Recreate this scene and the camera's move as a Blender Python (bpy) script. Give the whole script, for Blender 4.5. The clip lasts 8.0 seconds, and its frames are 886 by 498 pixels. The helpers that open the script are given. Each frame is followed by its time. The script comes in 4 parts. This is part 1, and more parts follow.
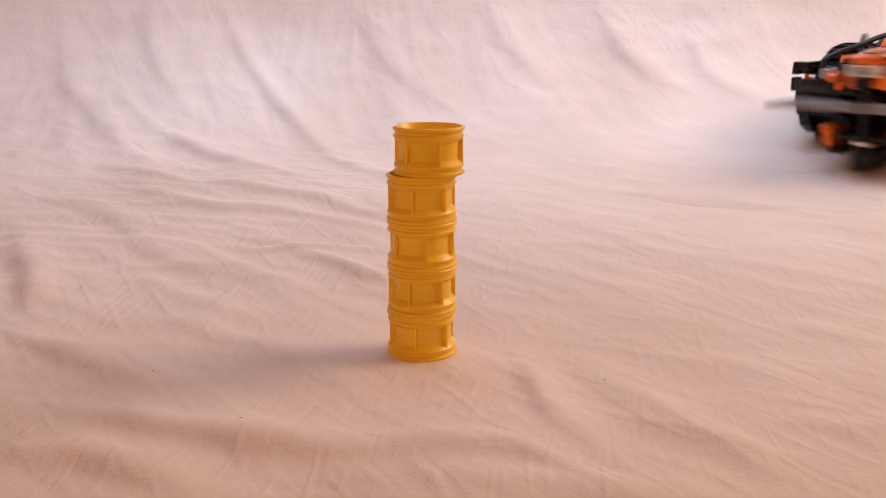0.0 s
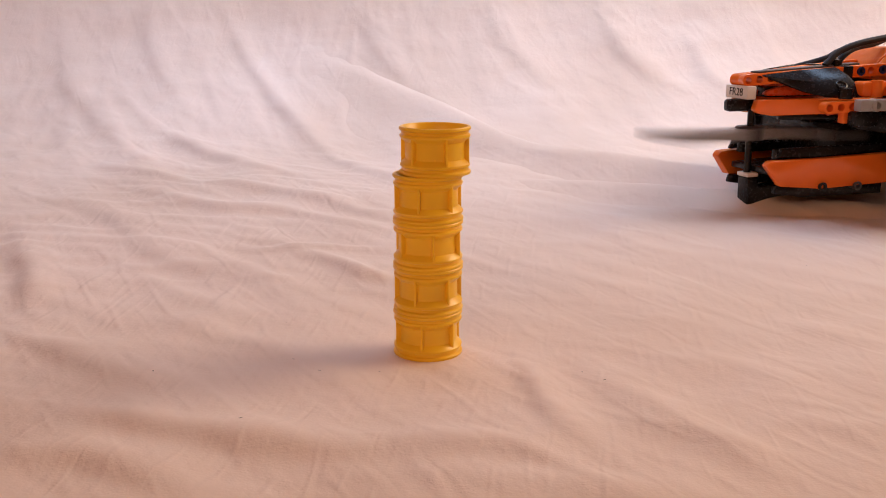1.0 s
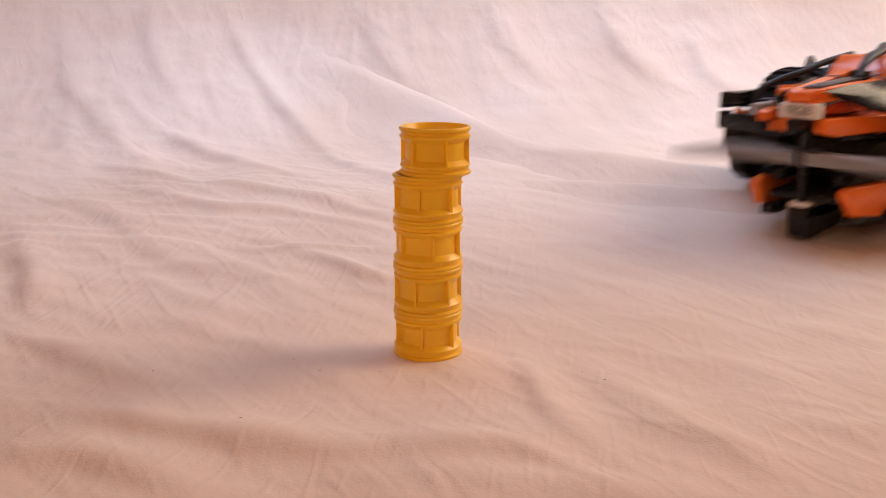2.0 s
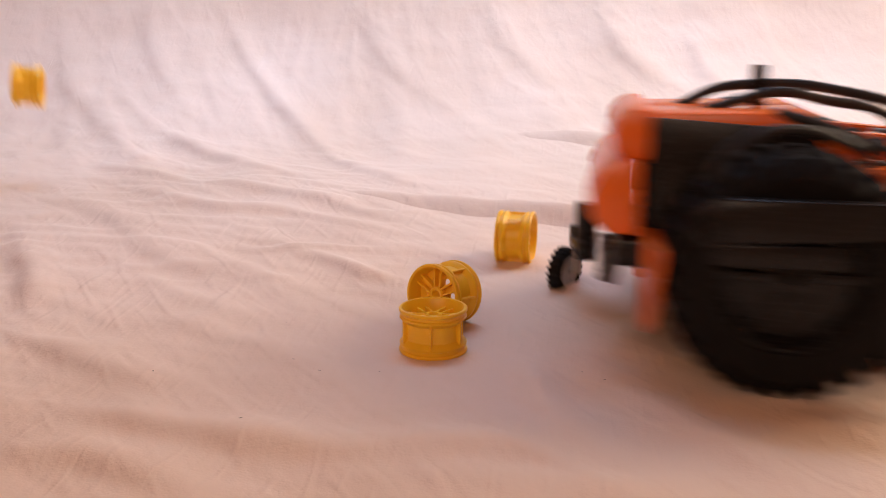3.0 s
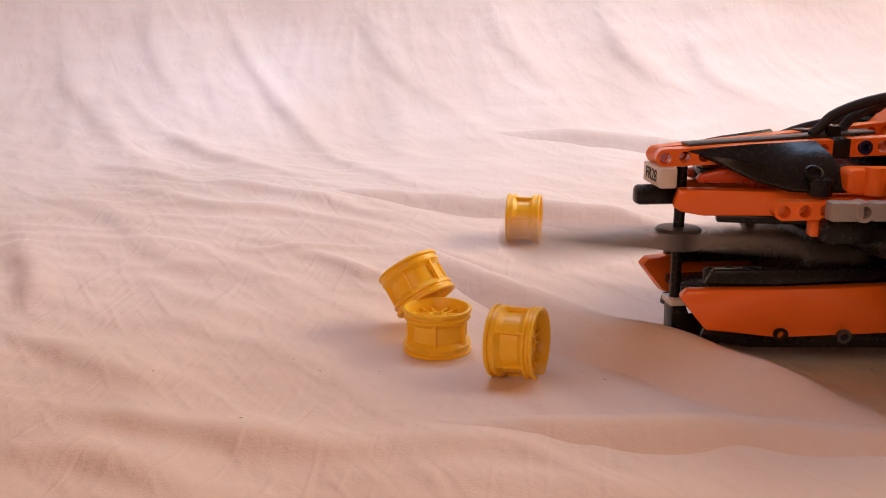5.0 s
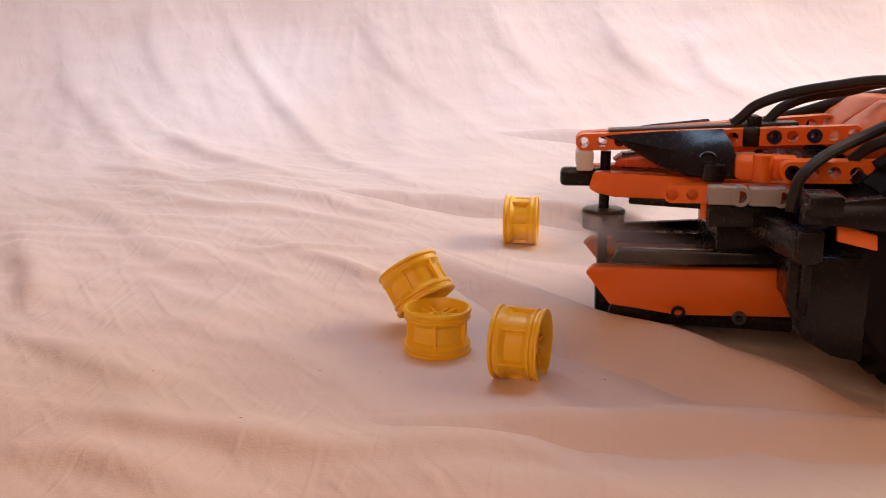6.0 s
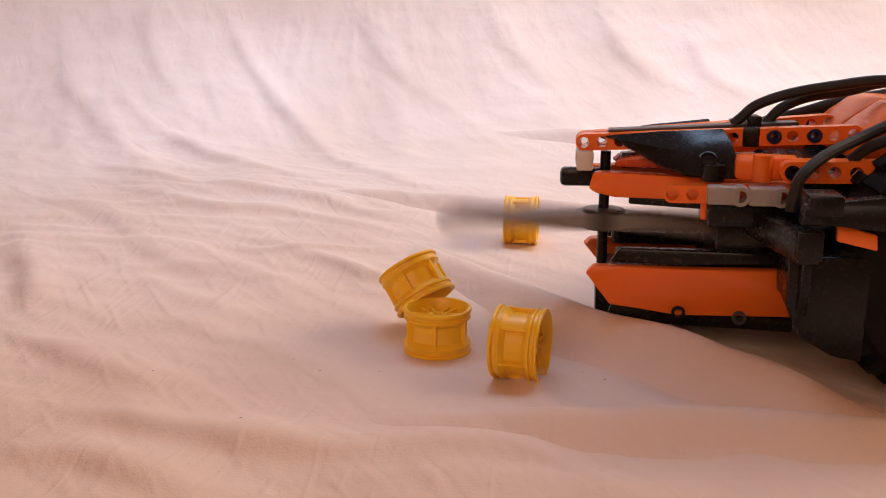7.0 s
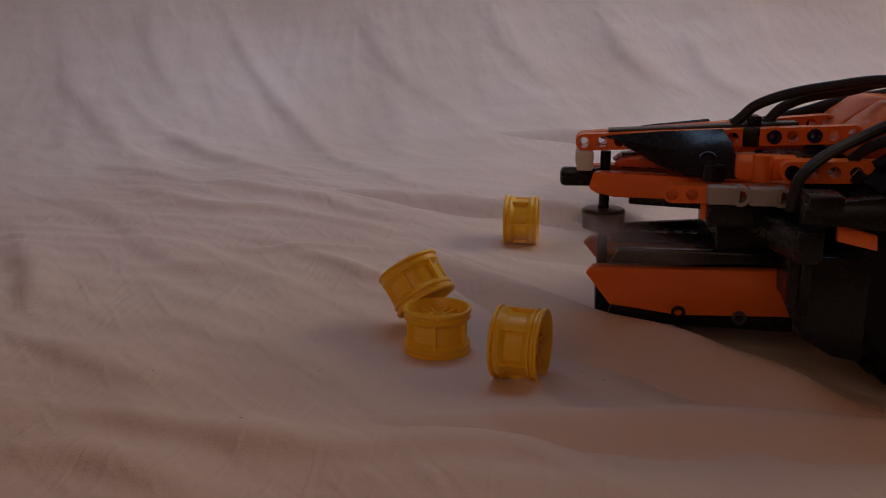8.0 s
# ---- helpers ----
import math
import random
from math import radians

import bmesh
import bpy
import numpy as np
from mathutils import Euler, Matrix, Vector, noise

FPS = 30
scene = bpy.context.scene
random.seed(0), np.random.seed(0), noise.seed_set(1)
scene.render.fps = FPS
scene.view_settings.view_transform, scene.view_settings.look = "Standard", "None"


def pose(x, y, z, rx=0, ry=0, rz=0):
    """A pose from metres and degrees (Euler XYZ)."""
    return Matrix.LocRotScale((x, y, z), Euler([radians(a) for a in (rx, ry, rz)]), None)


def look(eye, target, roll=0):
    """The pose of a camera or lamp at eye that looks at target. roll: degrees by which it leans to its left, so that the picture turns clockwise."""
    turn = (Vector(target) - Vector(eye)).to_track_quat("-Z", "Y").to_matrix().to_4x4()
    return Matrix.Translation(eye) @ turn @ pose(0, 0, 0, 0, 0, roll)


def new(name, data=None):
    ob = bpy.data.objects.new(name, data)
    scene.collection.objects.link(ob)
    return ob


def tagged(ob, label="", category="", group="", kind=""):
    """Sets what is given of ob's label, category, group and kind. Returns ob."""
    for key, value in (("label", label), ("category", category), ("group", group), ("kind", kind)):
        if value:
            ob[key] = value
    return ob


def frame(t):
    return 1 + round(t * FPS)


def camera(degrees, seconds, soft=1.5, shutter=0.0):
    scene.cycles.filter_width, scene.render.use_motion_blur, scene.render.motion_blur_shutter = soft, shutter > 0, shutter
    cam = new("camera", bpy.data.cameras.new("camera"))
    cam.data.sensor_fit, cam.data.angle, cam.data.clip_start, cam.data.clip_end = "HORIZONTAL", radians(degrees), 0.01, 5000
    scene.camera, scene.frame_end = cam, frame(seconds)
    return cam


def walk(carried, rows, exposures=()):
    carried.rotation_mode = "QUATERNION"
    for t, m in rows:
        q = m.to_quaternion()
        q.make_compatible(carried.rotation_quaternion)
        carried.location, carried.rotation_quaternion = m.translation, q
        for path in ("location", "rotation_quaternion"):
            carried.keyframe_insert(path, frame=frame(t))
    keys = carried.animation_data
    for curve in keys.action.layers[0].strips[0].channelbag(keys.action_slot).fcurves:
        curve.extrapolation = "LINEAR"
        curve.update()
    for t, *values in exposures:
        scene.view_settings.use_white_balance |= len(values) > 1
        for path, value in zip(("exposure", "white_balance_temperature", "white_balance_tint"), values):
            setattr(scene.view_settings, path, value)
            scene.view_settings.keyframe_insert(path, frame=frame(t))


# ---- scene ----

# ------------------------------------------------------------- camera
EYE = (0.0, -0.4004, 0.1435)
cam = camera(50.03, 8.0, soft=1.0, shutter=0.8)
view = pose(*EYE, 76.39, 0, 0)
walk(cam, [(0.0, view), (8.0, view)],
     exposures=[(0.0, -0.20, 6290, 12), (1.7, -0.19, 6290, 12), (2.8, -0.03, 6290, 12), (7.3, -0.03, 6290, 12), (7.5, -0.36, 6260, 12),
                (7.7, -0.86, 6200, 11.5), (7.85, -1.3, 6100, 11), (8.0, -1.75, 6000, 10)])


# ------------------------------------------------------------- light
world = bpy.data.worlds.new("world")
scene.world = world
world.use_nodes = True
wn = world.node_tree
sky = wn.nodes.new("ShaderNodeTexSky")
sky.sky_type, sky.sun_disc = "NISHITA", False
sky.sun_elevation, sky.sun_rotation = radians(42), radians(60)
wn.links.new(sky.outputs[0], wn.nodes["Background"].inputs[0])
wn.nodes["Background"].inputs[1].default_value = 0.12


def area_lamp(name, eye, target, width, height, power, colour, spread=180):
    lamp = bpy.data.lights.new(name, "AREA")
    lamp.shape, lamp.size, lamp.size_y = "RECTANGLE", width, height
    lamp.energy, lamp.color, lamp.spread = power, colour, radians(spread)
    ob = new(name, lamp)
    ob.matrix_world = look(eye, target)
    return ob


# soft area lamps: unseen side window, added cool backdrop light, added warm fill
area_lamp("window_daylight", (1.27, 0.42, 0.88), (0.05, 0.0, 0.0), 0.8, 0.60, 7.3, (1.0, 0.765, 0.51), 120)
# added overhead lamp that makes the back of the sheet cooler and brighter
area_lamp("cool_backdrop_lamp", (0.15, 0.66, 1.36), (0.15, 0.76, 0.0), 1.5, 0.46, 7.4, (0.54, 0.73, 1.0), 84)
# added warm fill from behind the camera for the front of the sheet
area_lamp("warm_front_fill", (-0.55, -1.40, 0.85), (0.0, 0.0, 0.0), 1.3, 0.6, 7.0, (1.0, 0.625, 0.355))


# ------------------------------------------------------------- materials
def material(name, colour, rough=0.5, spec=0.5, noise_scale=60.0, vary=0.08, bump=0.0, bump_scale=400.0, metal=0.0,
             rough_vary=0.1, per_object=0.0):
    m = bpy.data.materials.new(name)
    m.use_nodes = True
    nt = m.node_tree
    n, l = nt.nodes, nt.links
    b = n["Principled BSDF"]
    b.inputs["Roughness"].default_value = rough
    b.inputs["Metallic"].default_value = metal
    b.inputs["Specular IOR Level"].default_value = spec
    co = n.new("ShaderNodeTexCoord")
    a = n.new("ShaderNodeTexNoise")
    a.inputs["Scale"].default_value, a.inputs["Detail"].default_value = noise_scale, 6
    l.new(co.outputs["Object"], a.inputs["Vector"])
    ramp = n.new("ShaderNodeMapRange")
    ramp.inputs["From Min"].default_value, ramp.inputs["From Max"].default_value = 0.3, 0.7
    ramp.inputs["To Min"].default_value, ramp.inputs["To Max"].default_value = 1 - vary, 1 + vary
    l.new(a.outputs["Fac"], ramp.inputs["Value"])
    hsv = n.new("ShaderNodeHueSaturation")
    hsv.inputs["Color"].default_value = (*colour, 1)
    value = ramp.outputs[0]
    if per_object:
        info = n.new("ShaderNodeObjectInfo")
        r2 = n.new("ShaderNodeMapRange")
        r2.inputs["To Min"].default_value, r2.inputs["To Max"].default_value = 1 - per_object, 1 + per_object
        l.new(info.outputs["Random"], r2.inputs["Value"])
        mul = n.new("ShaderNodeMath")
        mul.operation = "MULTIPLY"
        l.new(value, mul.inputs[0]), l.new(r2.outputs[0], mul.inputs[1])
        value = mul.outputs[0]
    l.new(value, hsv.inputs["Value"])
    l.new(hsv.outputs[0], b.inputs["Base Color"])
    rr = n.new("ShaderNodeMapRange")
    rr.inputs["From Min"].default_value, rr.inputs["From Max"].default_value = 0.3, 0.7
    rr.inputs["To Min"].default_value, rr.inputs["To Max"].default_value = rough - rough_vary, rough + rough_vary
    s = n.new("ShaderNodeTexNoise")
    s.inputs["Scale"].default_value, s.inputs["Detail"].default_value = noise_scale * 6, 4
    l.new(co.outputs["Object"], s.inputs["Vector"]), l.new(s.outputs["Fac"], rr.inputs["Value"])
    l.new(rr.outputs[0], b.inputs["Roughness"])
    if bump:
        g = n.new("ShaderNodeTexNoise")
        g.inputs["Scale"].default_value, g.inputs["Detail"].default_value = bump_scale, 5
        l.new(co.outputs["Object"], g.inputs["Vector"])
        bp = n.new("ShaderNodeBump")
        bp.inputs["Strength"].default_value, bp.inputs["Distance"].default_value = bump, 0.0006
        l.new(g.outputs["Fac"], bp.inputs["Height"]), l.new(bp.outputs[0], b.inputs["Normal"])
    return m


def cloth_material():
    """Unbleached cotton sheet: weave, soft creases and faint blotches."""
    m = bpy.data.materials.new("cotton_sheet")
    m.use_nodes = True
    n, l = m.node_tree.nodes, m.node_tree.links
    b = n["Principled BSDF"]
    b.inputs["Roughness"].default_value = 0.92
    b.inputs["Specular IOR Level"].default_value = 0.15
    b.inputs["Sheen Weight"].default_value = 0.15
    co = n.new("ShaderNodeTexCoord")
    big = n.new("ShaderNodeTexNoise")
    big.inputs["Scale"].default_value, big.inputs["Detail"].default_value = 5.0, 6
    l.new(co.outputs["Object"], big.inputs["Vector"])
    ramp = n.new("ShaderNodeValToRGB")
    ramp.color_ramp.elements[0].position, ramp.color_ramp.elements[1].position = 0.3, 0.7
    ramp.color_ramp.elements[0].color = (0.720, 0.548, 0.440, 1)
    ramp.color_ramp.elements[1].color = (0.815, 0.650, 0.555, 1)
    l.new(big.outputs["Fac"], ramp.inputs[0])
    l.new(ramp.outputs[0], b.inputs["Base Color"])
    # soft rumples under the weave
    rumple = n.new("ShaderNodeTexNoise")
    rumple.inputs["Scale"].default_value, rumple.inputs["Detail"].default_value = 30.0, 6
    l.new(co.outputs["Object"], rumple.inputs["Vector"])
    bp = n.new("ShaderNodeBump")
    bp.inputs["Strength"].default_value, bp.inputs["Distance"].default_value = 0.45, 0.004
    l.new(rumple.outputs["Fac"], bp.inputs["Height"])
    # thin pressed-in creases in two directions
    under = bp
    split = n.new("ShaderNodeSeparateXYZ")
    l.new(co.outputs["Object"], split.inputs[0])
    pulled = n.new("ShaderNodeMapRange")
    pulled.inputs["From Min"].default_value, pulled.inputs["From Max"].default_value = 0.15, 0.55
    pulled.inputs["To Min"].default_value, pulled.inputs["To Max"].default_value = 1.0, 0.45
    l.new(split.outputs["Y"], pulled.inputs["Value"])
    for angle, stretch, size, deep in ((-44, (1.0, 0.30, 1.0), 13.0, 0.0024), (-62, (1.0, 0.22, 1.0), 26.0, 0.0007), (-98, (1.0, 0.20, 1.0), 34.0, 0.0005)):
        turn = n.new("ShaderNodeMapping")
        turn.vector_type = "TEXTURE"
        turn.inputs["Rotation"].default_value = (0, 0, radians(angle))
        turn.inputs["Scale"].default_value = stretch
        l.new(co.outputs["Object"], turn.inputs["Vector"])
        folds = n.new("ShaderNodeTexNoise")
        folds.noise_type = 'RIDGED_MULTIFRACTAL'
        folds.inputs["Scale"].default_value, folds.inputs["Detail"].default_value = size, 4
        folds.inputs["Distortion"].default_value = 0.4
        l.new(turn.outputs[0], folds.inputs["Vector"])
        line = n.new("ShaderNodeBump")
        line.inputs["Strength"].default_value, line.inputs["Distance"].default_value = 1.0, deep
        # the hanging part is pulled smoother
        height = n.new("ShaderNodeMath")
        height.operation = "MULTIPLY"
        l.new(folds.outputs["Fac"], height.inputs[0]), l.new(pulled.outputs[0], height.inputs[1])
        l.new(height.outputs[0], line.inputs["Height"]), l.new(under.outputs[0], line.inputs["Normal"])
        under = line
    weave = n.new("ShaderNodeTexNoise")
    weave.inputs["Scale"].default_value, weave.inputs["Detail"].default_value = 900.0, 2
    l.new(co.outputs["Object"], weave.inputs["Vector"])
    bp2 = n.new("ShaderNodeBump")
    bp2.inputs["Strength"].default_value, bp2.inputs["Distance"].default_value = 0.35, 0.0004
    l.new(weave.outputs["Fac"], bp2.inputs["Height"]), l.new(under.outputs[0], bp2.inputs["Normal"])
    l.new(bp2.outputs[0], b.inputs["Normal"])
    return m


CLOTH = cloth_material()
YELLOW = material("yellow_plastic", (0.97, 0.56, 0.018), 0.34, 0.45, 90, 0.03, 0.0, 300, rough_vary=0.03, per_object=0.04)
ORANGE = material("orange_plastic", (0.88, 0.165, 0.016), 0.24, 0.5, 70, 0.03, 0.0, 300, rough_vary=0.03, per_object=0.05)
RED = material("red_orange_plastic", (0.62, 0.075, 0.012), 0.3, 0.5, 70, 0.05, 0.03, 300)
BLACK = material("black_plastic", (0.011, 0.0095, 0.0105), 0.26, 0.25, 80, 0.15, 0.0, 300, rough_vary=0.03)
RUBBER = material("black_rubber", (0.010, 0.0085, 0.0090), 0.7, 0.10, 120, 0.2, 0.2, 500)
CABLE = material("cable_rubber", (0.018, 0.016, 0.017), 0.5, 0.4, 120, 0.15)
GREY = material("grey_plastic", (0.34, 0.31, 0.30), 0.35, 0.45, 80, 0.06)
DARK_GREY = material("dark_grey_plastic", (0.06, 0.056, 0.06), 0.35, 0.45, 80, 0.08)
BLADE = material("blade_plastic", (0.24, 0.22, 0.22), 0.3, 0.5, 80, 0.06)
BLUE = material("blue_plastic", (0.006, 0.012, 0.06), 0.35, 0.45, 80, 0.06)
WHITE = material("white_plastic", (0.74, 0.66, 0.60), 0.35, 0.45, 80, 0.04)
INK = material("black_ink", (0.02, 0.018, 0.018), 0.6, 0.2)
# orange for walls out of view, chosen to tint the bounced light warm
WARM_BOUNCE = material("warm_bounce", (0.66, 0.40, 0.22), 0.9, 0.2, 3, 0.05, 0.1, 200)
BOARDS = material("floor_boards", (0.30, 0.19, 0.11), 0.5, 0.4, 8, 0.2)
LINT = material("lint", (0.05, 0.045, 0.05), 0.9, 0.1)


# ------------------------------------------------------------- mesh helpers
def finish(name, bm, mat, smooth=True, angle=35):
    me = bpy.data.meshes.new(name)
    bmesh.ops.recalc_face_normals(bm, faces=bm.faces)
    if smooth:
        for f in bm.faces:
            f.smooth = True
        for e in bm.edges:
            if len(e.link_faces) == 2 and e.calc_face_angle(0) > radians(angle):
                e.smooth = False
    bm.to_mesh(me)
    bm.free()
    me.materials.append(mat)
    return me


def part(name, bm, mat, parent=None, label="", at=None, smooth=True):
    ob = new(name, finish(name, bm, mat, smooth))
    if parent:
        ob.parent = parent
    if at is not None:
        ob.matrix_basis = at
    if label:
        ob["label"] = label
    return ob


def add_box(bm, x0, x1, y0, y1, z0, z1, m=None, bevel=0.0008):
    r = bmesh.ops.create_cube(bm, size=1.0)
    vs = r["verts"]
    bmesh.ops.transform(bm, verts=vs, matrix=Matrix.LocRotScale(((x0 + x1) / 2, (y0 + y1) / 2, (z0 + z1) / 2), None,
                                                                (abs(x1 - x0), abs(y1 - y0), abs(z1 - z0))))
    if bevel:
        es = list({e for v in vs for e in v.link_edges})
        out = bmesh.ops.bevel(bm, geom=es, offset=bevel, segments=2, affect="EDGES", profile=0.5)
        vs = list({v for f in out["faces"] for v in f.verts} | {v for v in vs if v.is_valid})
        near = set(vs)
        for v in list(near):
            for e in v.link_edges:
                near.update(e.verts)
        vs = list(near)
    if m is not None:
        bmesh.ops.transform(bm, verts=vs, matrix=m)
    return vs


def add_prism(bm, outline, depth, m=None, bevel=0.0):
    """An outline in x, z drawn out along y from -depth/2 to depth/2."""
    a = [bm.verts.new((x, -depth / 2, z)) for x, z in outline]
    b = [bm.verts.new((x, depth / 2, z)) for x, z in outline]
    n = len(a)
    faces = [bm.faces.new(a), bm.faces.new(list(reversed(b)))]
    for i in range(n):
        faces.append(bm.faces.new((a[i], b[i], b[(i + 1) % n], a[(i + 1) % n])))
    vs = a + b
    if bevel:
        es = list({e for f in faces for e in f.edges})
        out = bmesh.ops.bevel(bm, geom=es, offset=bevel, segments=2, affect="EDGES", profile=0.5)
        vs = list({v for f in out["faces"] for v in f.verts} | {v for v in vs if v.is_valid})
        near = set(vs)
        for v in list(near):
            for e in v.link_edges:
                near.update(e.verts)
        vs = list(near)
    if m is not None:
        bmesh.ops.transform(bm, verts=vs, matrix=m)
    return vs


def add_lathe(bm, profile, seg=48, closed=True, m=None):
    """Turn (radius, z) points round z."""
    rings = []
    for r, z in profile:
        rings.append([bm.verts.new((r * math.cos(2 * math.pi * i / seg), r * math.sin(2 * math.pi * i / seg), z))
                      for i in range(seg)])
    n = len(rings)
    for k in range(n if closed else n - 1):
        p, q = rings[k], rings[(k + 1) % n]
        for i in range(seg):
            j = (i + 1) % seg
            bm.faces.new((p[i], p[j], q[j], q[i]))
    vs = [v for r in rings for v in r]
    if m is not None:
        bmesh.ops.transform(bm, verts=vs, matrix=m)
    return vs


def add_rod(bm, a, b, r, seg=12, r2=None):
    a, b = Vector(a), Vector(b)
    m = Matrix.Translation((a + b) / 2) @ (b - a).to_track_quat("Z", "Y").to_matrix().to_4x4()
    return bmesh.ops.create_cone(bm, cap_ends=True, segments=seg, radius1=r, radius2=r if r2 is None else r2,
                                 depth=(b - a).length, matrix=m)["verts"]


def add_tube(bm, points, r, steps=8, seg=10):
    """A round cable through the points."""
    pts = [Vector(p) for p in points]
    pts = [2 * pts[0] - pts[1]] + pts + [2 * pts[-1] - pts[-2]]
    path = []
    for i in range(1, len(pts) - 2):
        p0, p1, p2, p3 = pts[i - 1:i + 3]
        for k in range(steps):
            t = k / steps
            path.append(0.5 * (2 * p1 + (p2 - p0) * t + (2 * p0 - 5 * p1 + 4 * p2 - p3) * t * t
                               + (3 * p1 - p0 - 3 * p2 + p3) * t ** 3))
    path.append(pts[-2])
    rings = []
    for i, p in enumerate(path):
        d = (path[min(i + 1, len(path) - 1)] - path[max(i - 1, 0)]).normalized()
        u = d.cross(Vector((0.13, 0.99, 0.05))).normalized()
        w = d.cross(u)
        rings.append([bm.verts.new(p + r * (math.cos(2 * math.pi * k / seg) * u + math.sin(2 * math.pi * k / seg) * w))
                      for k in range(seg)])
    for p, q in zip(rings, rings[1:]):
        for i in range(seg):
            j = (i + 1) % seg
            bm.faces.new((p[i], p[j], q[j], q[i]))
    bm.faces.new(rings[0]), bm.faces.new(list(reversed(rings[-1])))


PITCH = 0.008


def beam_mesh(bm, holes, thick=0.0074, wide=0.0074, hole=0.00245, seg=16):
    """A studless beam along +x from its first hole, holes through y, round ends."""
    h, q = wide / 2, PITCH / 2
    t = thick / 2
    for c in range(holes):
        cx = c * PITCH
        turn = [2 * math.pi * k / seg for k in range(seg)]
        outer, inside = [], []
        for a in turn:
            ca, sa = math.cos(a), math.sin(a)
            if (c == 0 and ca < -0.001) or (c == holes - 1 and ca > 0.001):
                outer.append((cx + h * ca, h * sa))
                inside.append(False)
            else:
                k = 1 / max(abs(ca), abs(sa))
                outer.append((cx + q * k * ca, h * k * sa))
                inside.append(abs(ca) > abs(sa) - 0.001)

        def ring(r):
            return [(cx + r * math.cos(a), r * math.sin(a)) for a in turn]
        rows = [[bm.verts.new((x, y, z)) for x, z in pts] for pts, y in (
            (ring(hole), -t - 0.0003), (ring(0.00305), -t - 0.0003), (ring(0.00305), -t), (outer, -t),
            (outer, t), (ring(0.00305), t), (ring(0.00305), t + 0.0003), (ring(hole), t + 0.0003))]
        for n, (p, r) in enumerate(zip(rows, rows[1:] + rows[:1])):
            for i in range(seg):
                j = (i + 1) % seg
                if n == 3 and inside[i] and inside[j]:
                    continue
                bm.faces.new((p[i], p[j], r[j], r[i]))
    bmesh.ops.remove_doubles(bm, verts=bm.verts, dist=0.00002)
    return bm


def between(a, b):
    """Pose with x running from a to b, z as upright as can be."""
    a, b = Vector(a), Vector(b)
    x = (b - a).normalized()
    y = Vector((0, 0, 1)).cross(x).normalized()
    z = x.cross(y)
    return Matrix.Translation(a) @ Matrix((x, y, z)).transposed().to_4x4()


# ------------------------------------------------------------- unseen room added round the sheet to bounce light
def bounce_room():
    def slab(name, x0, x1, y0, y1, z0, z1, mat):
        bm = bmesh.new()
        add_box(bm, x0, x1, y0, y1, z0, z1, bevel=0)
        tagged(part(name, bm, mat, smooth=False), kind="structure")
    slab("floor", -1.65, 1.45, -1.65, 1.65, -0.16, -0.06, BOARDS)
    slab("wall_north", -1.65, 1.45, 1.5, 1.65, -0.06, 1.4, WARM_BOUNCE)
    slab("wall_west", -1.65, -1.5, -1.5, 1.5, -0.06, 1.4, WARM_BOUNCE)
    # ceiling, with an opening over the added backdrop lamp
    slab("ceiling_front", -1.65, 1.45, -1.65, 0.40, 1.4, 1.5, WARM_BOUNCE)
    slab("ceiling_back", -1.65, 1.45, 0.92, 1.65, 1.4, 1.5, WARM_BOUNCE)
    slab("ceiling_side", -1.65, -0.65, 0.40, 0.92, 1.4, 1.5, WARM_BOUNCE)
    slab("ceiling_end", 0.95, 1.45, 0.40, 0.92, 1.4, 1.5, WARM_BOUNCE)
    # east wall with an opening for the side light
    slab("wall_east_below", 1.3, 1.45, -1.5, 1.5, -0.06, 0.53, WARM_BOUNCE)
    slab("wall_east_above", 1.3, 1.45, -1.5, 1.5, 1.23, 1.4, WARM_BOUNCE)
    slab("wall_east_side", 1.3, 1.45, -1.5, -0.05, 0.53, 1.23, WARM_BOUNCE)
    slab("wall_east_end", 1.3, 1.45, 0.90, 1.5, 0.53, 1.23, WARM_BOUNCE)
    # south wall with an opening at the added fill lamp
    slab("wall_south_below", -1.65, 1.45, -1.65, -1.5, -0.06, 0.53, WARM_BOUNCE)
    slab("wall_south_above", -1.65, 1.45, -1.65, -1.5, 1.17, 1.4, WARM_BOUNCE)
    slab("wall_south_side", -1.65, -0.87, -1.65, -1.5, 0.53, 1.17, WARM_BOUNCE)
    slab("wall_south_end", 0.47, 1.45, -1.65, -1.5, 0.53, 1.17, WARM_BOUNCE)


bounce_room()


# ------------------------------------------------------------- the cotton sheet
def ridge(x, y, ax, ay, bx, by, height, width, sharp=1.0):
    """A fold from a to b that fades at its ends."""
    dx, dy = bx - ax, by - ay
    ll = math.hypot(dx, dy)
    s = ((x - ax) * dx + (y - ay) * dy) / ll
    d = ((x - ax) * dy - (y - ay) * dx) / ll
    u = s / ll
    if u < -0.25 or u > 1.25:
        return 0.0
    fade = math.exp(-((u - 0.5) / 0.42) ** 4)
    w = width * (sharp if d > 0 else 1.0)
    return height * fade * math.exp(-(d / w) ** 2)


def drape(x, y, fine, slow, seed, tight):
    """Folds that hang steeply at the back and swing round to lie level on the floor."""
    v = x + 0.17 * math.log(max(y + 0.02, 0.10) / 0.3) + 0.05 * noise.noise(Vector((x * 5, y * 5, seed + 7.0)))
    n = noise.noise(Vector((v * fine, (y - 0.6 * x) * slow, seed)))
    keep = max(0.15, min(1.0, 0.55 + 1.2 * noise.noise(Vector((x * 3.5, y * 3.5, seed + 3.0)))))
    return keep * (math.exp(-(n * tight) ** 2) - 0.4)


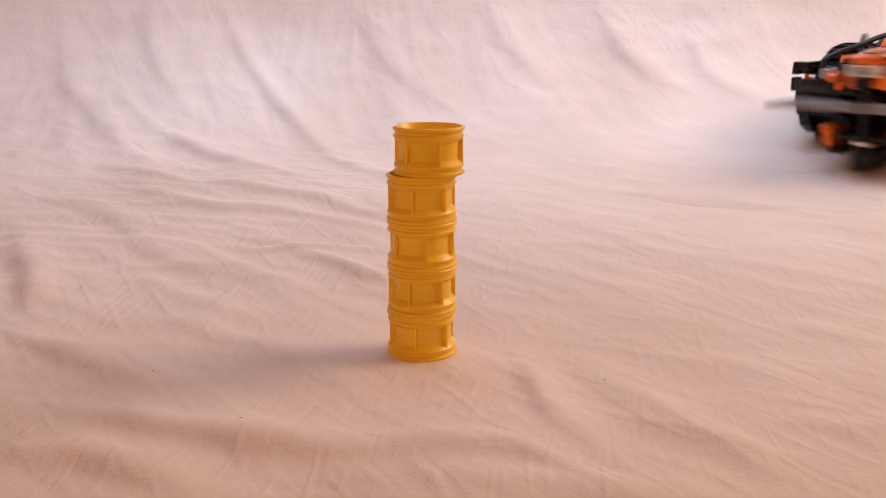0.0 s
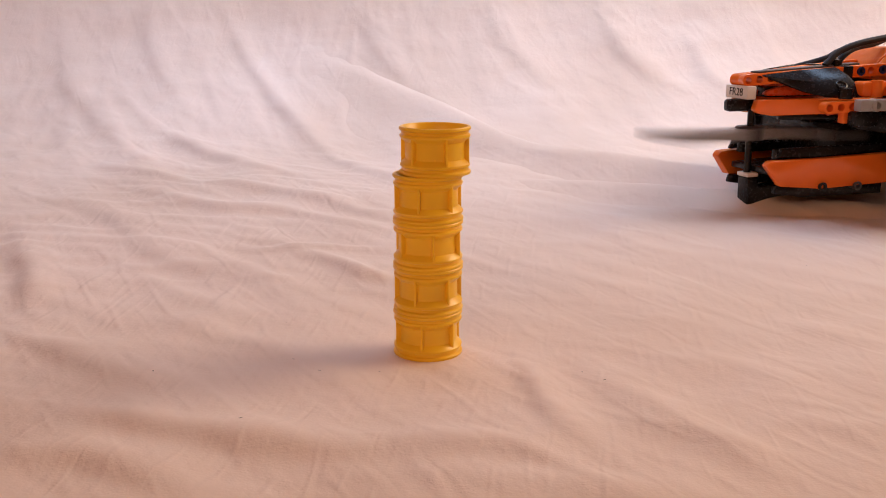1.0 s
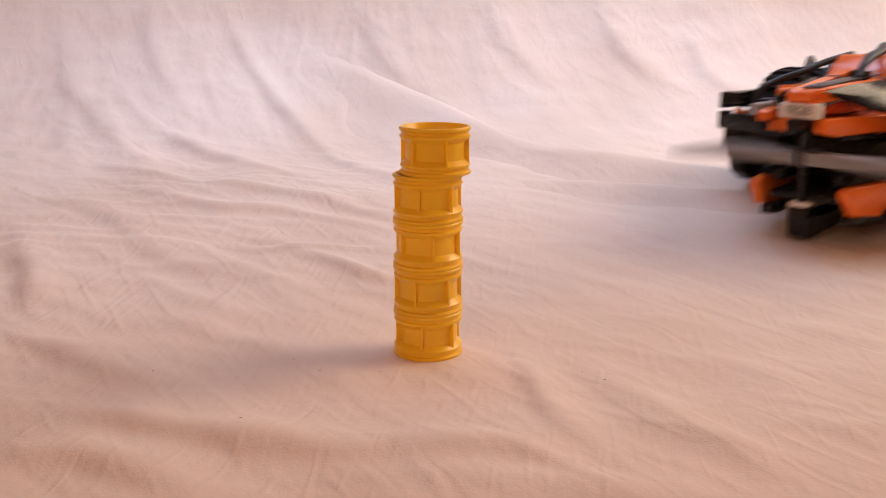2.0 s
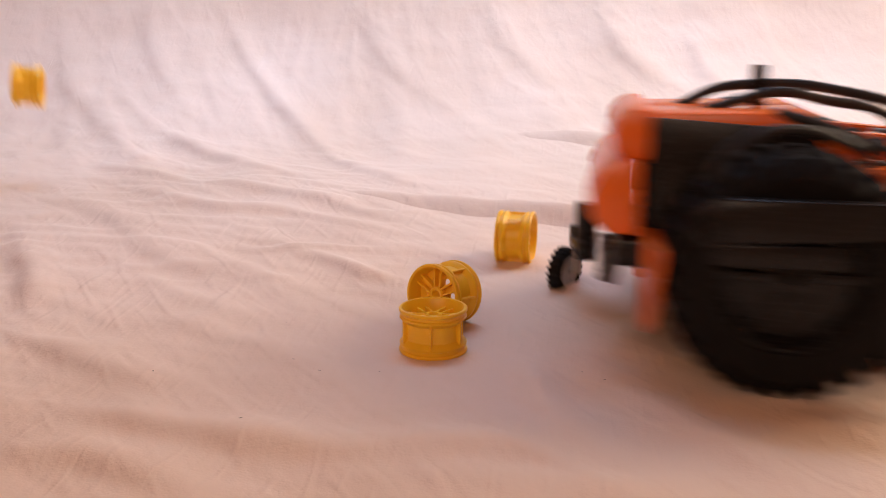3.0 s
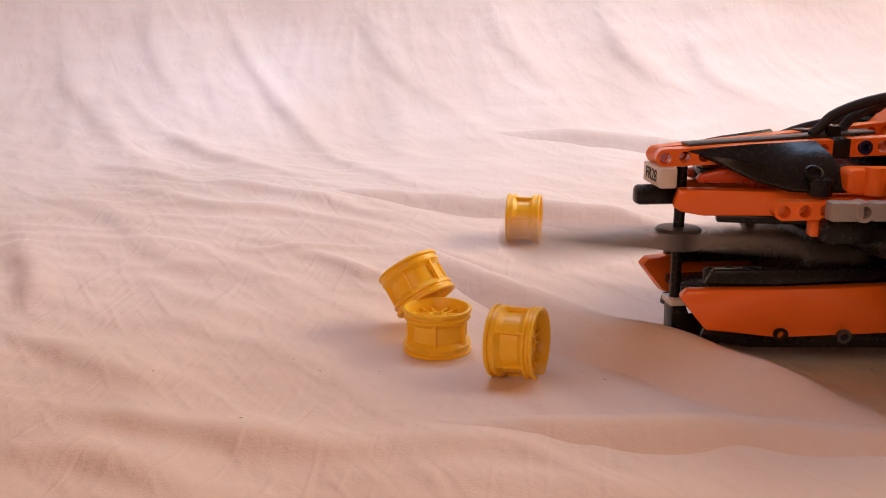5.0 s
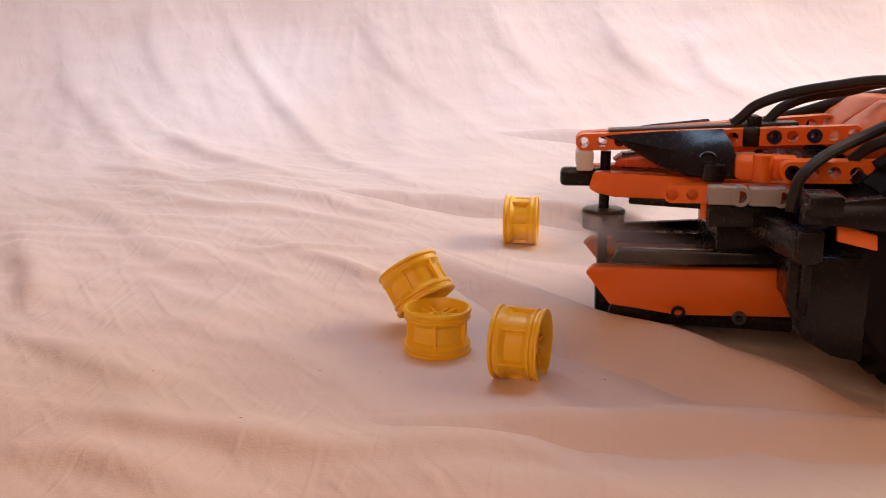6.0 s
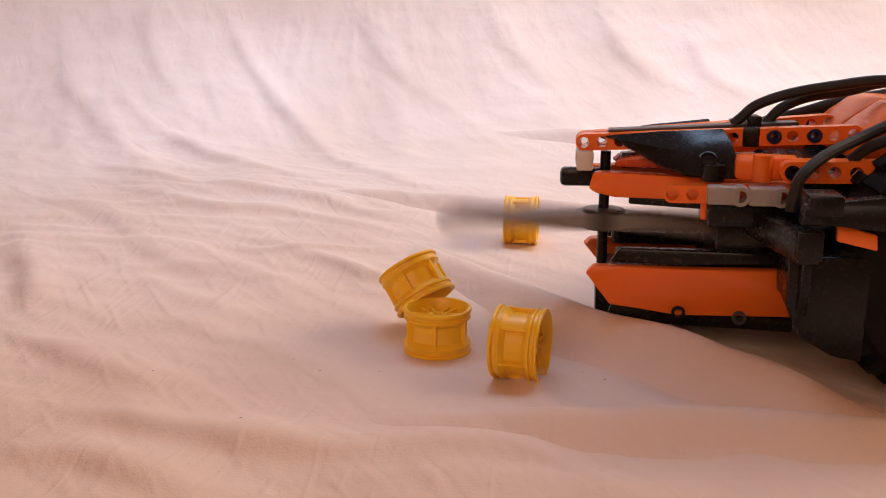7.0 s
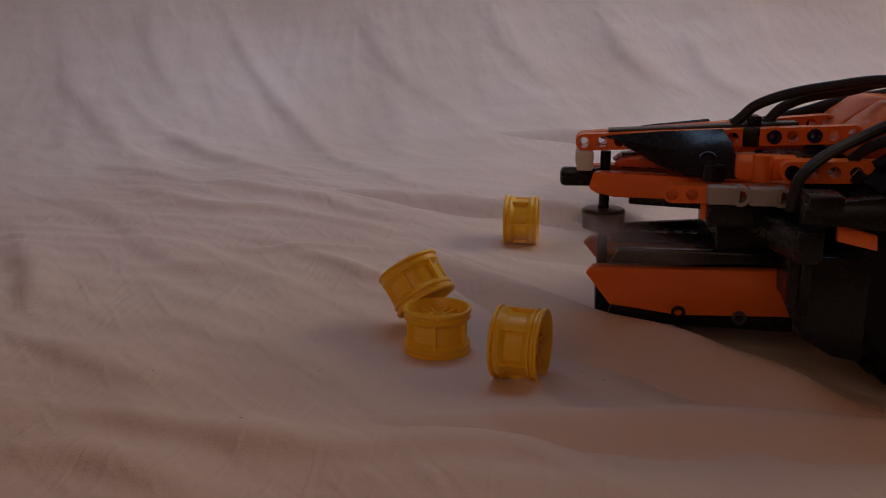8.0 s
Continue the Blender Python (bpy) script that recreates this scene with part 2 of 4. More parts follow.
def crease(x, y, angle, along, across, seed):
    """A few thin, sharp crease lines."""
    c, s = math.cos(angle), math.sin(angle)
    w = 0.025 * noise.noise(Vector((x * 7, y * 7, seed + 3.0)))
    u, v = x * c + y * s, -x * s + y * c + w
    n = noise.noise(Vector((u * along, v * across, seed)))
    keep = max(0.0, min(1.0, 0.3 + 1.6 * noise.noise(Vector((x * 6.0, y * 6.0, seed + 5.0)))))
    return keep * math.exp(-abs(n) * 8.0)


FOLDS = (
    # ax, ay, bx, by, height, width, asymmetry
    (0.0493, -0.0047, 0.1145, -0.1323, 0.003, 0.012, 0.8),
    (-0.0384, -0.1116, 0.0951, -0.1425, 0.003, 0.014, 0.8),
    (0.1161, -0.0802, 0.2878, -0.1116, 0.003, 0.012, 0.7),
)


def wrinkle(x, y, angle, along, across, seed):
    """Creased noise, long in one direction."""
    c, s = math.cos(angle), math.sin(angle)
    u, v = x * c + y * s, -x * s + y * c
    v += 0.02 * noise.noise(Vector((x * 6, y * 6, seed + 11.0)))
    n = noise.noise(Vector((u * along, v * across, seed)))
    keep = max(0.0, min(1.0, 0.45 + 1.1 * noise.noise(Vector((x * 3.0, y * 3.0, seed + 5.0)))))
    return keep * math.exp(-(n * 3.4) ** 2)


DRAPED = (
    # height, width, then the line in plan
    (0.0026, 0.016, ((-0.2822, 0.2599), (-0.2194, 0.217), (-0.1512, 0.1208), (-0.0977, 0.0959))),
    (0.0038, 0.010, ((-0.2184, 0.279), (-0.1534, 0.2339), (-0.1008, 0.2255), (-0.0301, 0.1793))),
    (0.0038, 0.010, ((-0.2776, 0.3675), (-0.1787, 0.2988), (-0.0708, 0.2423), (-0.0231, 0.2051))),
    (0.0034, 0.011, ((-0.2486, 0.464), (-0.2001, 0.4155), (-0.1061, 0.3305))),
    (0.0035, 0.016, ((-0.1561, 0.5367), (-0.1059, 0.4375), (-0.0349, 0.3086), (0.0066, 0.2856))),
    (0.0042, 0.0149, ((-0.1358, -0.0707), (-0.0987, -0.0813), (-0.0482, -0.0928), (-0.001, -0.1023))),
    (0.0030, 0.012, ((-0.201, 0.0084), (-0.1604, -0.0168), (-0.1135, -0.0375))),
    (0.0035, 0.0162, ((-0.1489, -0.1064), (-0.1171, -0.1106), (-0.0812, -0.1261))),
    (0.0035, 0.0149, ((-0.0164, -0.0928), (0.0221, -0.1023), (0.0508, -0.1147))),
    (0.0028, 0.01, ((0.0189, 0.0467), (0.0354, -0.0212), (0.0465, -0.0781), (0.0605, -0.1064))),
    (0.0024, 0.007, ((-0.1115, 0.141), (-0.0752, 0.1463), (-0.0313, 0.141))),
    (0.0024, 0.007, ((-0.0726, 0.1261), (-0.0444, 0.0976), (-0.0286, 0.0932))),
    (0.0034, 0.013, ((-0.245, 0.691), (-0.208, 0.6269), (-0.1539, 0.5208), (-0.1128, 0.4445))),
    (0.0045, 0.018, ((-0.4068, 0.6514), (-0.3696, 0.5722), (-0.3179, 0.4862), (-0.248, 0.388))),
    (0.0035, 0.016, ((-0.3233, 0.6839), (-0.2846, 0.6002), (-0.2446, 0.5101))),
    (0.006, 0.022, ((0.1734, 0.6839), (0.1914, 0.6269), (0.2258, 0.5816))),
    (0.005, 0.02, ((0.2592, 0.6514), (0.2728, 0.5909), (0.3075, 0.543))),
    (0.0035, 0.02, ((0.0519, 0.691), (0.0684, 0.6351), (0.0992, 0.5722))),
    (0.0035, 0.018, ((-0.0872, 0.6839), (-0.0546, 0.6094), (-0.0136, 0.543))),
    (0.0048, 0.014, ((-0.2705, 0.1802), (-0.223, 0.0976), (-0.2077, 0.0467))),
)


def draped(x, y):
    """Long folds, steeper towards the camera."""
    total = 0.0
    for height, width, line in DRAPED:
        reach = 4 * width
        if x < line[0][0] - reach or x > line[-1][0] + reach:
            continue
        best, side, along = 1e9, 1.0, 0.0
        n = len(line) - 1
        for i in range(n):
            (ax, ay), (bx, by) = line[i], line[i + 1]
            dx, dy = bx - ax, by - ay
            t = max(0.0, min(1.0, ((x - ax) * dx + (y - ay) * dy) / (dx * dx + dy * dy)))
            ex, ey = x - ax - t * dx, y - ay - t * dy
            d = math.hypot(ex, ey)
            if d < best:
                best, along = d, (i + t) / n
                side = 1.0 if dx * ey - dy * ex > 0 else 0.5
        if best > reach:
            continue
        fade = math.sin(math.pi * (0.08 + 0.84 * along)) ** 0.8
        wob = 1 + 0.3 * noise.noise(Vector((x * 11, y * 11, 2.2)))
        total += height * fade * wob * math.exp(-(best / (width * side)) ** 2)
    return total


def sheet_base(y):
    """Level under the tower, a slight rise farther back, then a slow sweep up to the hanging part."""
    k, w, y0, r = 0.075, 0.08, 0.40, 0.36
    if y < y0:
        return y, 0.0 if y < 0 else k * y * y / (2 * w) if y < w else k * (y - w / 2)
    a0 = math.atan(k)
    a = min(a0 + (y - y0) / r, radians(80))
    yy, zz = y0 + r * (math.sin(a) - math.sin(a0)), k * (y0 - w / 2) + r * (math.cos(a0) - math.cos(a))
    over = y - y0 - (a - a0) * r
    if over > 0:
        yy, zz = yy + over * math.cos(a), zz + over * math.sin(a)
    return yy, zz


def sheet_lift(x, y):
    wx = x + 0.010 * noise.noise(Vector((x * 8, y * 8, 31.0)))
    wy = y + 0.010 * noise.noise(Vector((x * 9, y * 9, 37.0)))
    h = sum(ridge(x, y, *f) for f in FOLDS) + draped(wx, wy)
    far = max(0.0, min(1.0, (y - 0.12) / 0.4))
    left = max(0.0, min(1.0, (0.15 - x) / 0.3))
    h += 0.0035 * (0.4 + far) * noise.noise(Vector((x * 5 + y * 2, y * 9, 1.0)))
    h += 0.0016 * noise.noise(Vector((x * 12 + y * 9, y * 30 - x * 10, 4.0)))
    mid = math.exp(-((y - 0.22) / 0.20) ** 2)
    amp = 0.35 + 0.65 * left
    h += amp * (0.0060 * far + 0.0025 * mid) * drape(x, y, 13, 3.0, 2.0, 2.6)
    h += amp * 0.0030 * far * drape(x, y, 27, 6.0, 9.0, 2.8)
    h += amp * 0.0012 * far * drape(x, y, 50, 10.0, 13.0, 3.0)
    h += amp * 0.0024 * mid * wrinkle(x, y, radians(-20), 8, 24, 61.0)
    h += amp * 0.0014 * mid * wrinkle(x, y, radians(-8), 10, 38, 67.0)
    h += amp * 0.0018 * mid * wrinkle(x, y, radians(-34), 10, 34, 71.0)
    h += amp * 0.0008 * (mid + 0.3) * wrinkle(x, y, radians(-15), 18, 64, 77.0)
    h += 0.0022 * (1 - far) * wrinkle(x, y, radians(-45), 6, 20, 15.0)
    h += 0.0012 * (1 - far) * crease(x, y, radians(-24), 5, 22, 41.0)
    h += 0.0008 * (1 - far) * crease(x, y, radians(35), 6, 22, 53.0)
    # drapes on the hanging part
    h += far * far * 0.004 * noise.noise(Vector((x * 12 + y * 3, y * 3.0, 7.0)))
    # flat where the tower stands
    calm = 1 - 0.95 * math.exp(-((x / 0.05) ** 2 + ((y - 0.01) / 0.04) ** 2) ** 2)
    return h * calm - 0.0010


def sheet():
    bm = bmesh.new()
    nx, ny = 640, 620
    grid = []
    for j in range(ny):
        row = []
        v = j / (ny - 1)
        y = -0.55 + 1.75 * v ** 1.12
        for i in range(nx):
            u = i / (nx - 1)
            x = (u - 0.5) * 2.2
            x = x * (0.55 + 0.45 * abs(2 * u - 1))
            yy, zz = sheet_base(y)
            t = max(0.0, min(1.0, (y - 0.40) / 0.5))
            h = sheet_lift(x, y)
            row.append(bm.verts.new((x, yy - h * t * 0.9, zz + h * (1 - 0.6 * t))))
        grid.append(row)
    for j in range(ny - 1):
        for i in range(nx - 1):
            bm.faces.new((grid[j][i], grid[j][i + 1], grid[j + 1][i + 1], grid[j + 1][i]))
    ob = part("cotton_backdrop_sheet", bm, CLOTH)
    so = ob.modifiers.new("thickness", "SOLIDIFY")
    so.thickness, so.offset = 0.0008, -1
    return tagged(ob, "unbleached cotton sheet with soft folds, swept up as backdrop", "sheet", kind="structure")


cloth = sheet()


def cloth_fold(path, height, width, lean=0.6):
    """A long soft fold of the sheet over a path in plan; its edges dip under the sheet."""
    pts = [Vector((*p, 0)) for p in path]
    pts = [2 * pts[0] - pts[1]] + pts + [2 * pts[-1] - pts[-2]]
    line = []
    for i in range(1, len(pts) - 2):
        p0, p1, p2, p3 = pts[i - 1:i + 3]
        for k in range(16):
            t = k / 16
            line.append(0.5 * (2 * p1 + (p2 - p0) * t + (2 * p0 - 5 * p1 + 4 * p2 - p3) * t * t
                               + (3 * p1 - p0 - 3 * p2 + p3) * t ** 3))
    line.append(pts[-2])
    bm = bmesh.new()
    rows, n, m = [], len(line), 28
    for i, p in enumerate(line):
        d = (line[min(i + 1, n - 1)] - line[max(i - 1, 0)]).normalized()
        side = Vector((-d.y, d.x, 0))
        u = i / (n - 1)
        fade = math.sin(math.pi * min(1.0, max(0.0, u))) ** 1.0
        row = []
        for k in range(m + 1):
            w = (k / m - 0.5) * 2
            a = w * 2.6
            x = p + side * (a * width * (lean if w > 0 else 1.0))
            wob = 0.22 * noise.noise(Vector((x.x * 14, x.y * 14, 3.3))) + 0.10 * noise.noise(Vector((x.x * 40, x.y * 40, 8.3)))
            z = height * fade * (math.exp(-a * a) * (1 + wob) - 0.10) - 0.003 * (1 - fade)
            z -= 0.006 * abs(w) ** 6
            base_y, base_z = sheet_base(x.y)
            row.append(bm.verts.new((x.x, base_y, base_z + z - 0.0006)))
        rows.append(row)
    for p, q in zip(rows, rows[1:]):
        for k in range(m):
            bm.faces.new((p[k], p[k + 1], q[k + 1], q[k]))
    return tagged(part("cloth_fold", bm, CLOTH), "raised fold of the unbleached cotton sheet", "sheet fold", kind="structure")


FOLD_BACK = cloth_fold([(-0.1563, 0.632), (-0.0194, 0.5282), (0.094, 0.3892), (0.2457, 0.2996), (0.3427, 0.2666)], 0.018, 0.034)
FOLD_BACK_LOW = cloth_fold([(0.0187, 0.3483), (0.1326, 0.2914), (0.268, 0.2415), (0.3835, 0.2331)], 0.011, 0.024)
FOLD_MIDDLE = cloth_fold([(-0.1512, 0.2996), (-0.0381, 0.2666), (0.077, 0.2161), (0.1949, 0.1559), (0.3344, 0.1119)], 0.0155, 0.017)
FOLD_FAR = cloth_fold([(0.0193, 0.4851), (0.1341, 0.4515), (0.2631, 0.3892), (0.3741, 0.3483)], 0.016, 0.018)
FOLD_NEAR = cloth_fold([(-0.07, 0.24), (0.000, 0.130), (0.046, 0.050), (0.074, 0.004), (0.100, -0.022), (0.131, -0.060), (0.162, -0.088), (0.25, -0.12)], 0.0205, 0.019)
FOLD_FRONT = cloth_fold([(-0.06, -0.066), (0.03, -0.086), (0.10, -0.094), (0.17, -0.096), (0.32, -0.094)], 0.0155, 0.015)


# ------------------------------------------------------------- yellow wheel rims
RIM_R, RIM_H = 0.0152, 0.0200


def rim_data():
    h = RIM_H / 2
    bm = bmesh.new()
    drum = [(0.0140, -h), (0.0149, -h), (0.0152, -h + 0.0004), (0.0152, -h + 0.0012), (0.0148, -h + 0.0016),
            (0.0142, -h + 0.0018), (0.0142, -h + 0.0030), (0.0149, -h + 0.0033), (0.0150, -h + 0.0042),
            (0.0145, -h + 0.0049), (0.0128, -h + 0.0064), (0.0127, h - 0.0064), (0.0141, h - 0.0052),
            (0.0149, h - 0.0043), (0.0149, h - 0.0034), (0.0142, h - 0.0030), (0.0142, h - 0.0019),
            (0.0148, h - 0.0016), (0.0152, h - 0.0012), (0.0152, h - 0.0004), (0.0149, h), (0.0138, h),
            (0.0134, h - 0.0006), (0.0122, h - 0.0050), (0.0119, 0.0), (0.0124, -h + 0.004), (0.0135, -h + 0.0006)]
    add_lathe(bm, drum, 56)
    drum_me = finish("drum", bm, YELLOW)
    bm = bmesh.new()
    add_box(bm, 0.0122, 0.0147, -0.0005, 0.0005, -h + 0.0046, h - 0.0044, bevel=0.0002)
    rib_me = finish("rib", bm, YELLOW)
    bm = bmesh.new()
    for s in (-1, 1):
        add_box(bm, 0.0026, 0.0126, -0.0005, 0.0005, h - 0.0098, h - 0.0060,
                pose(0, s * 0.0011, 0, 0, 0, s * 5.0), bevel=0.0002)
    add_box(bm, 0.0030, 0.0124, -0.0016, 0.0016, h - 0.0096, h - 0.0088, bevel=0.0002)
    spoke_me = finish("spoke", bm, YELLOW)
    # web plate: one sixth with its round hole
    bm = bmesh.new()
    c0, r0, seg = 0.0072, 0.0017, 24
    hole, edge = [], []
    for k in range(seg):
        a = 2 * math.pi * (k + 0.5) / seg
        ca, sa = math.cos(a), math.sin(a)
        d = r0
        while True:
            x, y = c0 + d * ca, d * sa
            if not 0.0034 < math.hypot(x, y) < 0.0124 or abs(math.atan2(y, x)) > radians(30):
                break
            d += 0.00005
        hole.append((c0 + r0 * ca, r0 * sa))
        edge.append((x, y))
    rows = [[bm.verts.new((x, y, z)) for x, y in pts] for pts, z in ((hole, h - 0.0104), (edge, h - 0.0104), (edge, h - 0.0094), (hole, h - 0.0094))]
    for p, q in zip(rows, rows[1:] + rows[:1]):
        for k in range(seg):
            bm.faces.new((p[k], p[(k + 1) % seg], q[(k + 1) % seg], q[k]))
    web_me = finish("web", bm, YELLOW)
    bm = bmesh.new()
    add_lathe(bm, [(0.0020, h - 0.013), (0.0038, h - 0.013), (0.0040, h - 0.0062), (0.0036, h - 0.0056),
                   (0.0024, h - 0.0056), (0.0020, h - 0.0062)], 24)
    hub_me = finish("hub", bm, YELLOW)
    return drum_me, rib_me, spoke_me, hub_me, web_me


RIM_MESHES = rim_data()


def wheel_rim(label):
    drum_me, rib_me, spoke_me, hub_me, web_me = RIM_MESHES
    e = tagged(new("wheel_rim"), label, "wheel rim", "yellow wheel rims")
    e.empty_display_size = 0.01
    new("drum", drum_me).parent = e
    hub = new("hub", hub_me)
    hub.parent, hub.matrix_basis = e, pose(0, 0, 0.0024)
    for k in range(6):
        for name, me, off in (("rib", rib_me, 0), ("spoke", spoke_me, 30), ("web", web_me, 0)):
            o = new(name, me)
            o.parent, o.matrix_basis = e, pose(0, 0, 0 if name == "rib" else 0.0024, 0, 0, 60 * k + off)
    return e


rim_bottom = wheel_rim("yellow plastic toy wheel rim standing flat, the tower's base")
rim_second = wheel_rim("yellow plastic toy wheel rim, second in the stacked tower")
rim_middle = wheel_rim("yellow plastic toy wheel rim, middle of the stacked tower")
rim_fourth = wheel_rim("yellow plastic toy wheel rim, fourth in the stacked tower")
rim_top = wheel_rim("yellow plastic toy wheel rim set askew on top of the tower")


# ------------------------------------------------------------- the robot
# local axes: x forwards, y to its left, z up, origin under the middle of the wheel axle
robot = tagged(new("toy_battle_robot"), "orange and black toy battle robot with bar blade and big tyres",
               "toy robot")
robot.empty_display_size = 0.03
WHEEL_R, WHEEL_Y, WHEEL_X = 0.0475, 0.068, -0.031


def tread_data():
    bm = bmesh.new()
    add_prism(bm, [(0.0415, 0.001), (0.0485, 0.001), (0.0485, 0.012), (0.0465, 0.0185), (0.0415, 0.0195)], 0.0048, pose(0, 0, 0, 0, 0, 2))
    return finish("tread_block", bm, RUBBER)


TREAD = tread_data()


def mirrored(outline_fn):
    for s in (1, -1):
        outline_fn(s)


def robot_beam(name, a, b, mat, label="", wide=0.0074, thick=0.0074):
    n = max(2, round((Vector(b) - Vector(a)).length / PITCH) + 1)
    bm = bmesh.new()
    beam_mesh(bm, n, thick, wide)
    return part(name, bm, mat, robot, label, between(a, b))


def pin(parent_at, s, mat, name="pin"):
    """A short friction pin whose head fills a beam hole, axis along y."""
    bm = bmesh.new()
    x, y, z = parent_at
    add_lathe(bm, [(0.0012, -0.0045), (0.0024, -0.0045), (0.0024, 0.0038), (0.0030, 0.0038), (0.0030, 0.0046),
                   (0.0017, 0.0046), (0.0017, 0.0005), (0.0012, 0.0005)], 16,
              m=pose(0, 0, 0, -90 * s, 0, 0))
    return part(name, bm, mat, robot, at=pose(x, y, z))


def wedge(name, outline, depth, a, b, mat, label="", bevel=0.001):
    """A fairing whose side outline (along, up) runs from a to b in plan."""
    bm = bmesh.new()
    add_prism(bm, outline, depth, between((*a, 0), (*b, 0)), bevel)
    return part(name, bm, mat, robot, label)


def plate(name, corners, drop, mat, label="", bevel=0.0006):
    """A thick plate whose upper face has these corners; drop: from the upper to the lower face."""
    bm = bmesh.new()
    top = [bm.verts.new(c) for c in corners]
    low = [bm.verts.new(Vector(c) + Vector(drop)) for c in corners]
    n = len(top)
    middle = sum((Vector(c) for c in corners), Vector()) / n
    a, b = bm.verts.new(middle), bm.verts.new(middle + Vector(drop))
    for i in range(n):
        j = (i + 1) % n
        bm.faces.new((top[i], top[j], a)), bm.faces.new((low[j], low[i], b)), bm.faces.new((top[i], low[i], low[j], top[j]))
    if bevel:
        rim = [e for e in bm.edges if a not in e.verts and b not in e.verts]
        bmesh.ops.bevel(bm, geom=rim, offset=bevel, segments=2, affect="EDGES", profile=0.5)
    return part(name, bm, mat, robot, label)


def toothed_bar(name, x0, x1, y, z0, z1, depth, mat, label=""):
    """A black beam with its row of pin holes sunk into the upper face."""
    bm = bmesh.new()
    beam_mesh(bm, max(2, round((x0 - x1) / PITCH)), z1 - z0, depth)
    return part(name, bm, mat, robot, label, Matrix.Translation((x1 + 0.004, y, (z0 + z1) / 2)) @ pose(0, 0, 0, 90, 0, 0))


def robot_side(s):
    # upper arm: splayed beams that meet over the nose
    robot_beam("upper_beam", (0.1063, s * 0.0042, 0.0861), (-0.0040, s * 0.0230, 0.0935), ORANGE, "orange beam with round holes")
    robot_beam("side_beam", (0.0268, s * 0.050, 0.0815), (-0.0292, s * 0.0535, 0.0827), ORANGE, "orange beam with round holes", 0.0084, 0.0110)
    wedge("arm_bracket", [(0.0, 0.0775), (0.003, 0.0765), (0.022, 0.0772), (0.024, 0.079), (0.024, 0.0862), (0.002, 0.0862), (0.0, 0.0850)], 0.012,
          (0.0462, s * 0.040), (0.024, s * 0.043), ORANGE, "", 0.0012)
    bm = bmesh.new()
    add_rod(bm, (0.0365, s * 0.0470, 0.0765), (0.0365, s * 0.0470, 0.0872), 0.0040, 16)
    part("bracket_pin", bm, ORANGE, robot)
    for k in (10, 12):
        pin((0.1063 - 0.1103 * k / 14, s * (0.0042 + 0.0188 * k / 14), 0.0861 + 0.0074 * k / 14), s, BLUE)
    wedge("beam_joint", [(0.0, 0.0868), (0.007, 0.0868), (0.007, 0.0950), (0.0, 0.0950)], 0.009,
          (0.0395, s * 0.0155), (0.031, s * 0.0170), BLACK, "", 0.0008)
    pin((0.0268, s * 0.0520, 0.0815), s, BLACK)
    # second layer: smooth panel beam
    wedge("middle_panel", [(0, 0.0665), (0.003, 0.0645), (0.012, 0.0630), (0.10, 0.0655), (0.10, 0.0745), (0.012, 0.0738), (0.002, 0.0738)],
          0.008, (0.1035, s * 0.0098), (0.012, s * 0.034), ORANGE)
    wedge("under_panel", [(0.018, 0.0602), (0.075, 0.0602), (0.075, 0.0636), (0.018, 0.0636)], 0.006,
          (0.1035, s * 0.0098), (0.012, s * 0.034), BLACK)
    # dark red inner beam behind the spindle, with its toothed black rack
    wedge("inner_beam", [(0.0, 0.0768), (0.002, 0.0755), (0.040, 0.0760), (0.040, 0.0830), (0.016, 0.0825), (0.003, 0.0795)], 0.006,
          (0.0930, s * 0.0060), (0.056, s * 0.0130), RED, "", 0.0008)
    # pointed black fairing: a sloped shell from the beam's upper edge down and outwards
    plate("black_fairing", [(0.1004, s * 0.0085, 0.0894), (0.0740, s * 0.0150, 0.0925), (0.0488, s * 0.0215, 0.0948), (0.0464, s * 0.0310, 0.0900),
                            (0.0450, s * 0.0380, 0.0842), (0.0444, s * 0.0428, 0.0775), (0.0560, s * 0.0395, 0.0768), (0.0647, s * 0.0360, 0.0770),
                            (0.0755, s * 0.0265, 0.0796), (0.0858, s * 0.0165, 0.0848), (0.0930, s * 0.0110, 0.0880)],
          (-0.0005, s * -0.0018, -0.0014), BLACK, "glossy black pointed fairing")
    bm = bmesh.new()
    add_lathe(bm, [(0.0005, -0.001), (0.0036, -0.001), (0.0038, 0.0004), (0.0031, 0.0006), (0.0026, -0.0004), (0.0005, -0.0004)], 20,
              m=Matrix.Translation((0.0565, s * 0.0372, 0.0838)) @ Vector((0.12, s * 0.62, 0.72)).to_track_quat("Z", "Y").to_matrix().to_4x4())
    part("fairing_pin", bm, BLACK, robot)
    bm = bmesh.new()
    add_rod(bm, (0.0545, s * 0.0395, 0.0752), (0.0545, s * 0.0395, 0.0818), 0.0046, 18)
    part("fairing_post", bm, BLACK, robot)
    robot_beam("short_beam", (0.0705, s * 0.0415, 0.0700), (0.0255, s * 0.0490, 0.0720), ORANGE, "orange beam with round holes", 0.0072, 0.0074)
    wedge("drop_block", [(0.0, 0.0595), (0.006, 0.0595), (0.006, 0.0668), (0.0, 0.0668)], 0.0065,
          (0.0590, s * 0.0415), (0.050, s * 0.043), ORANGE)
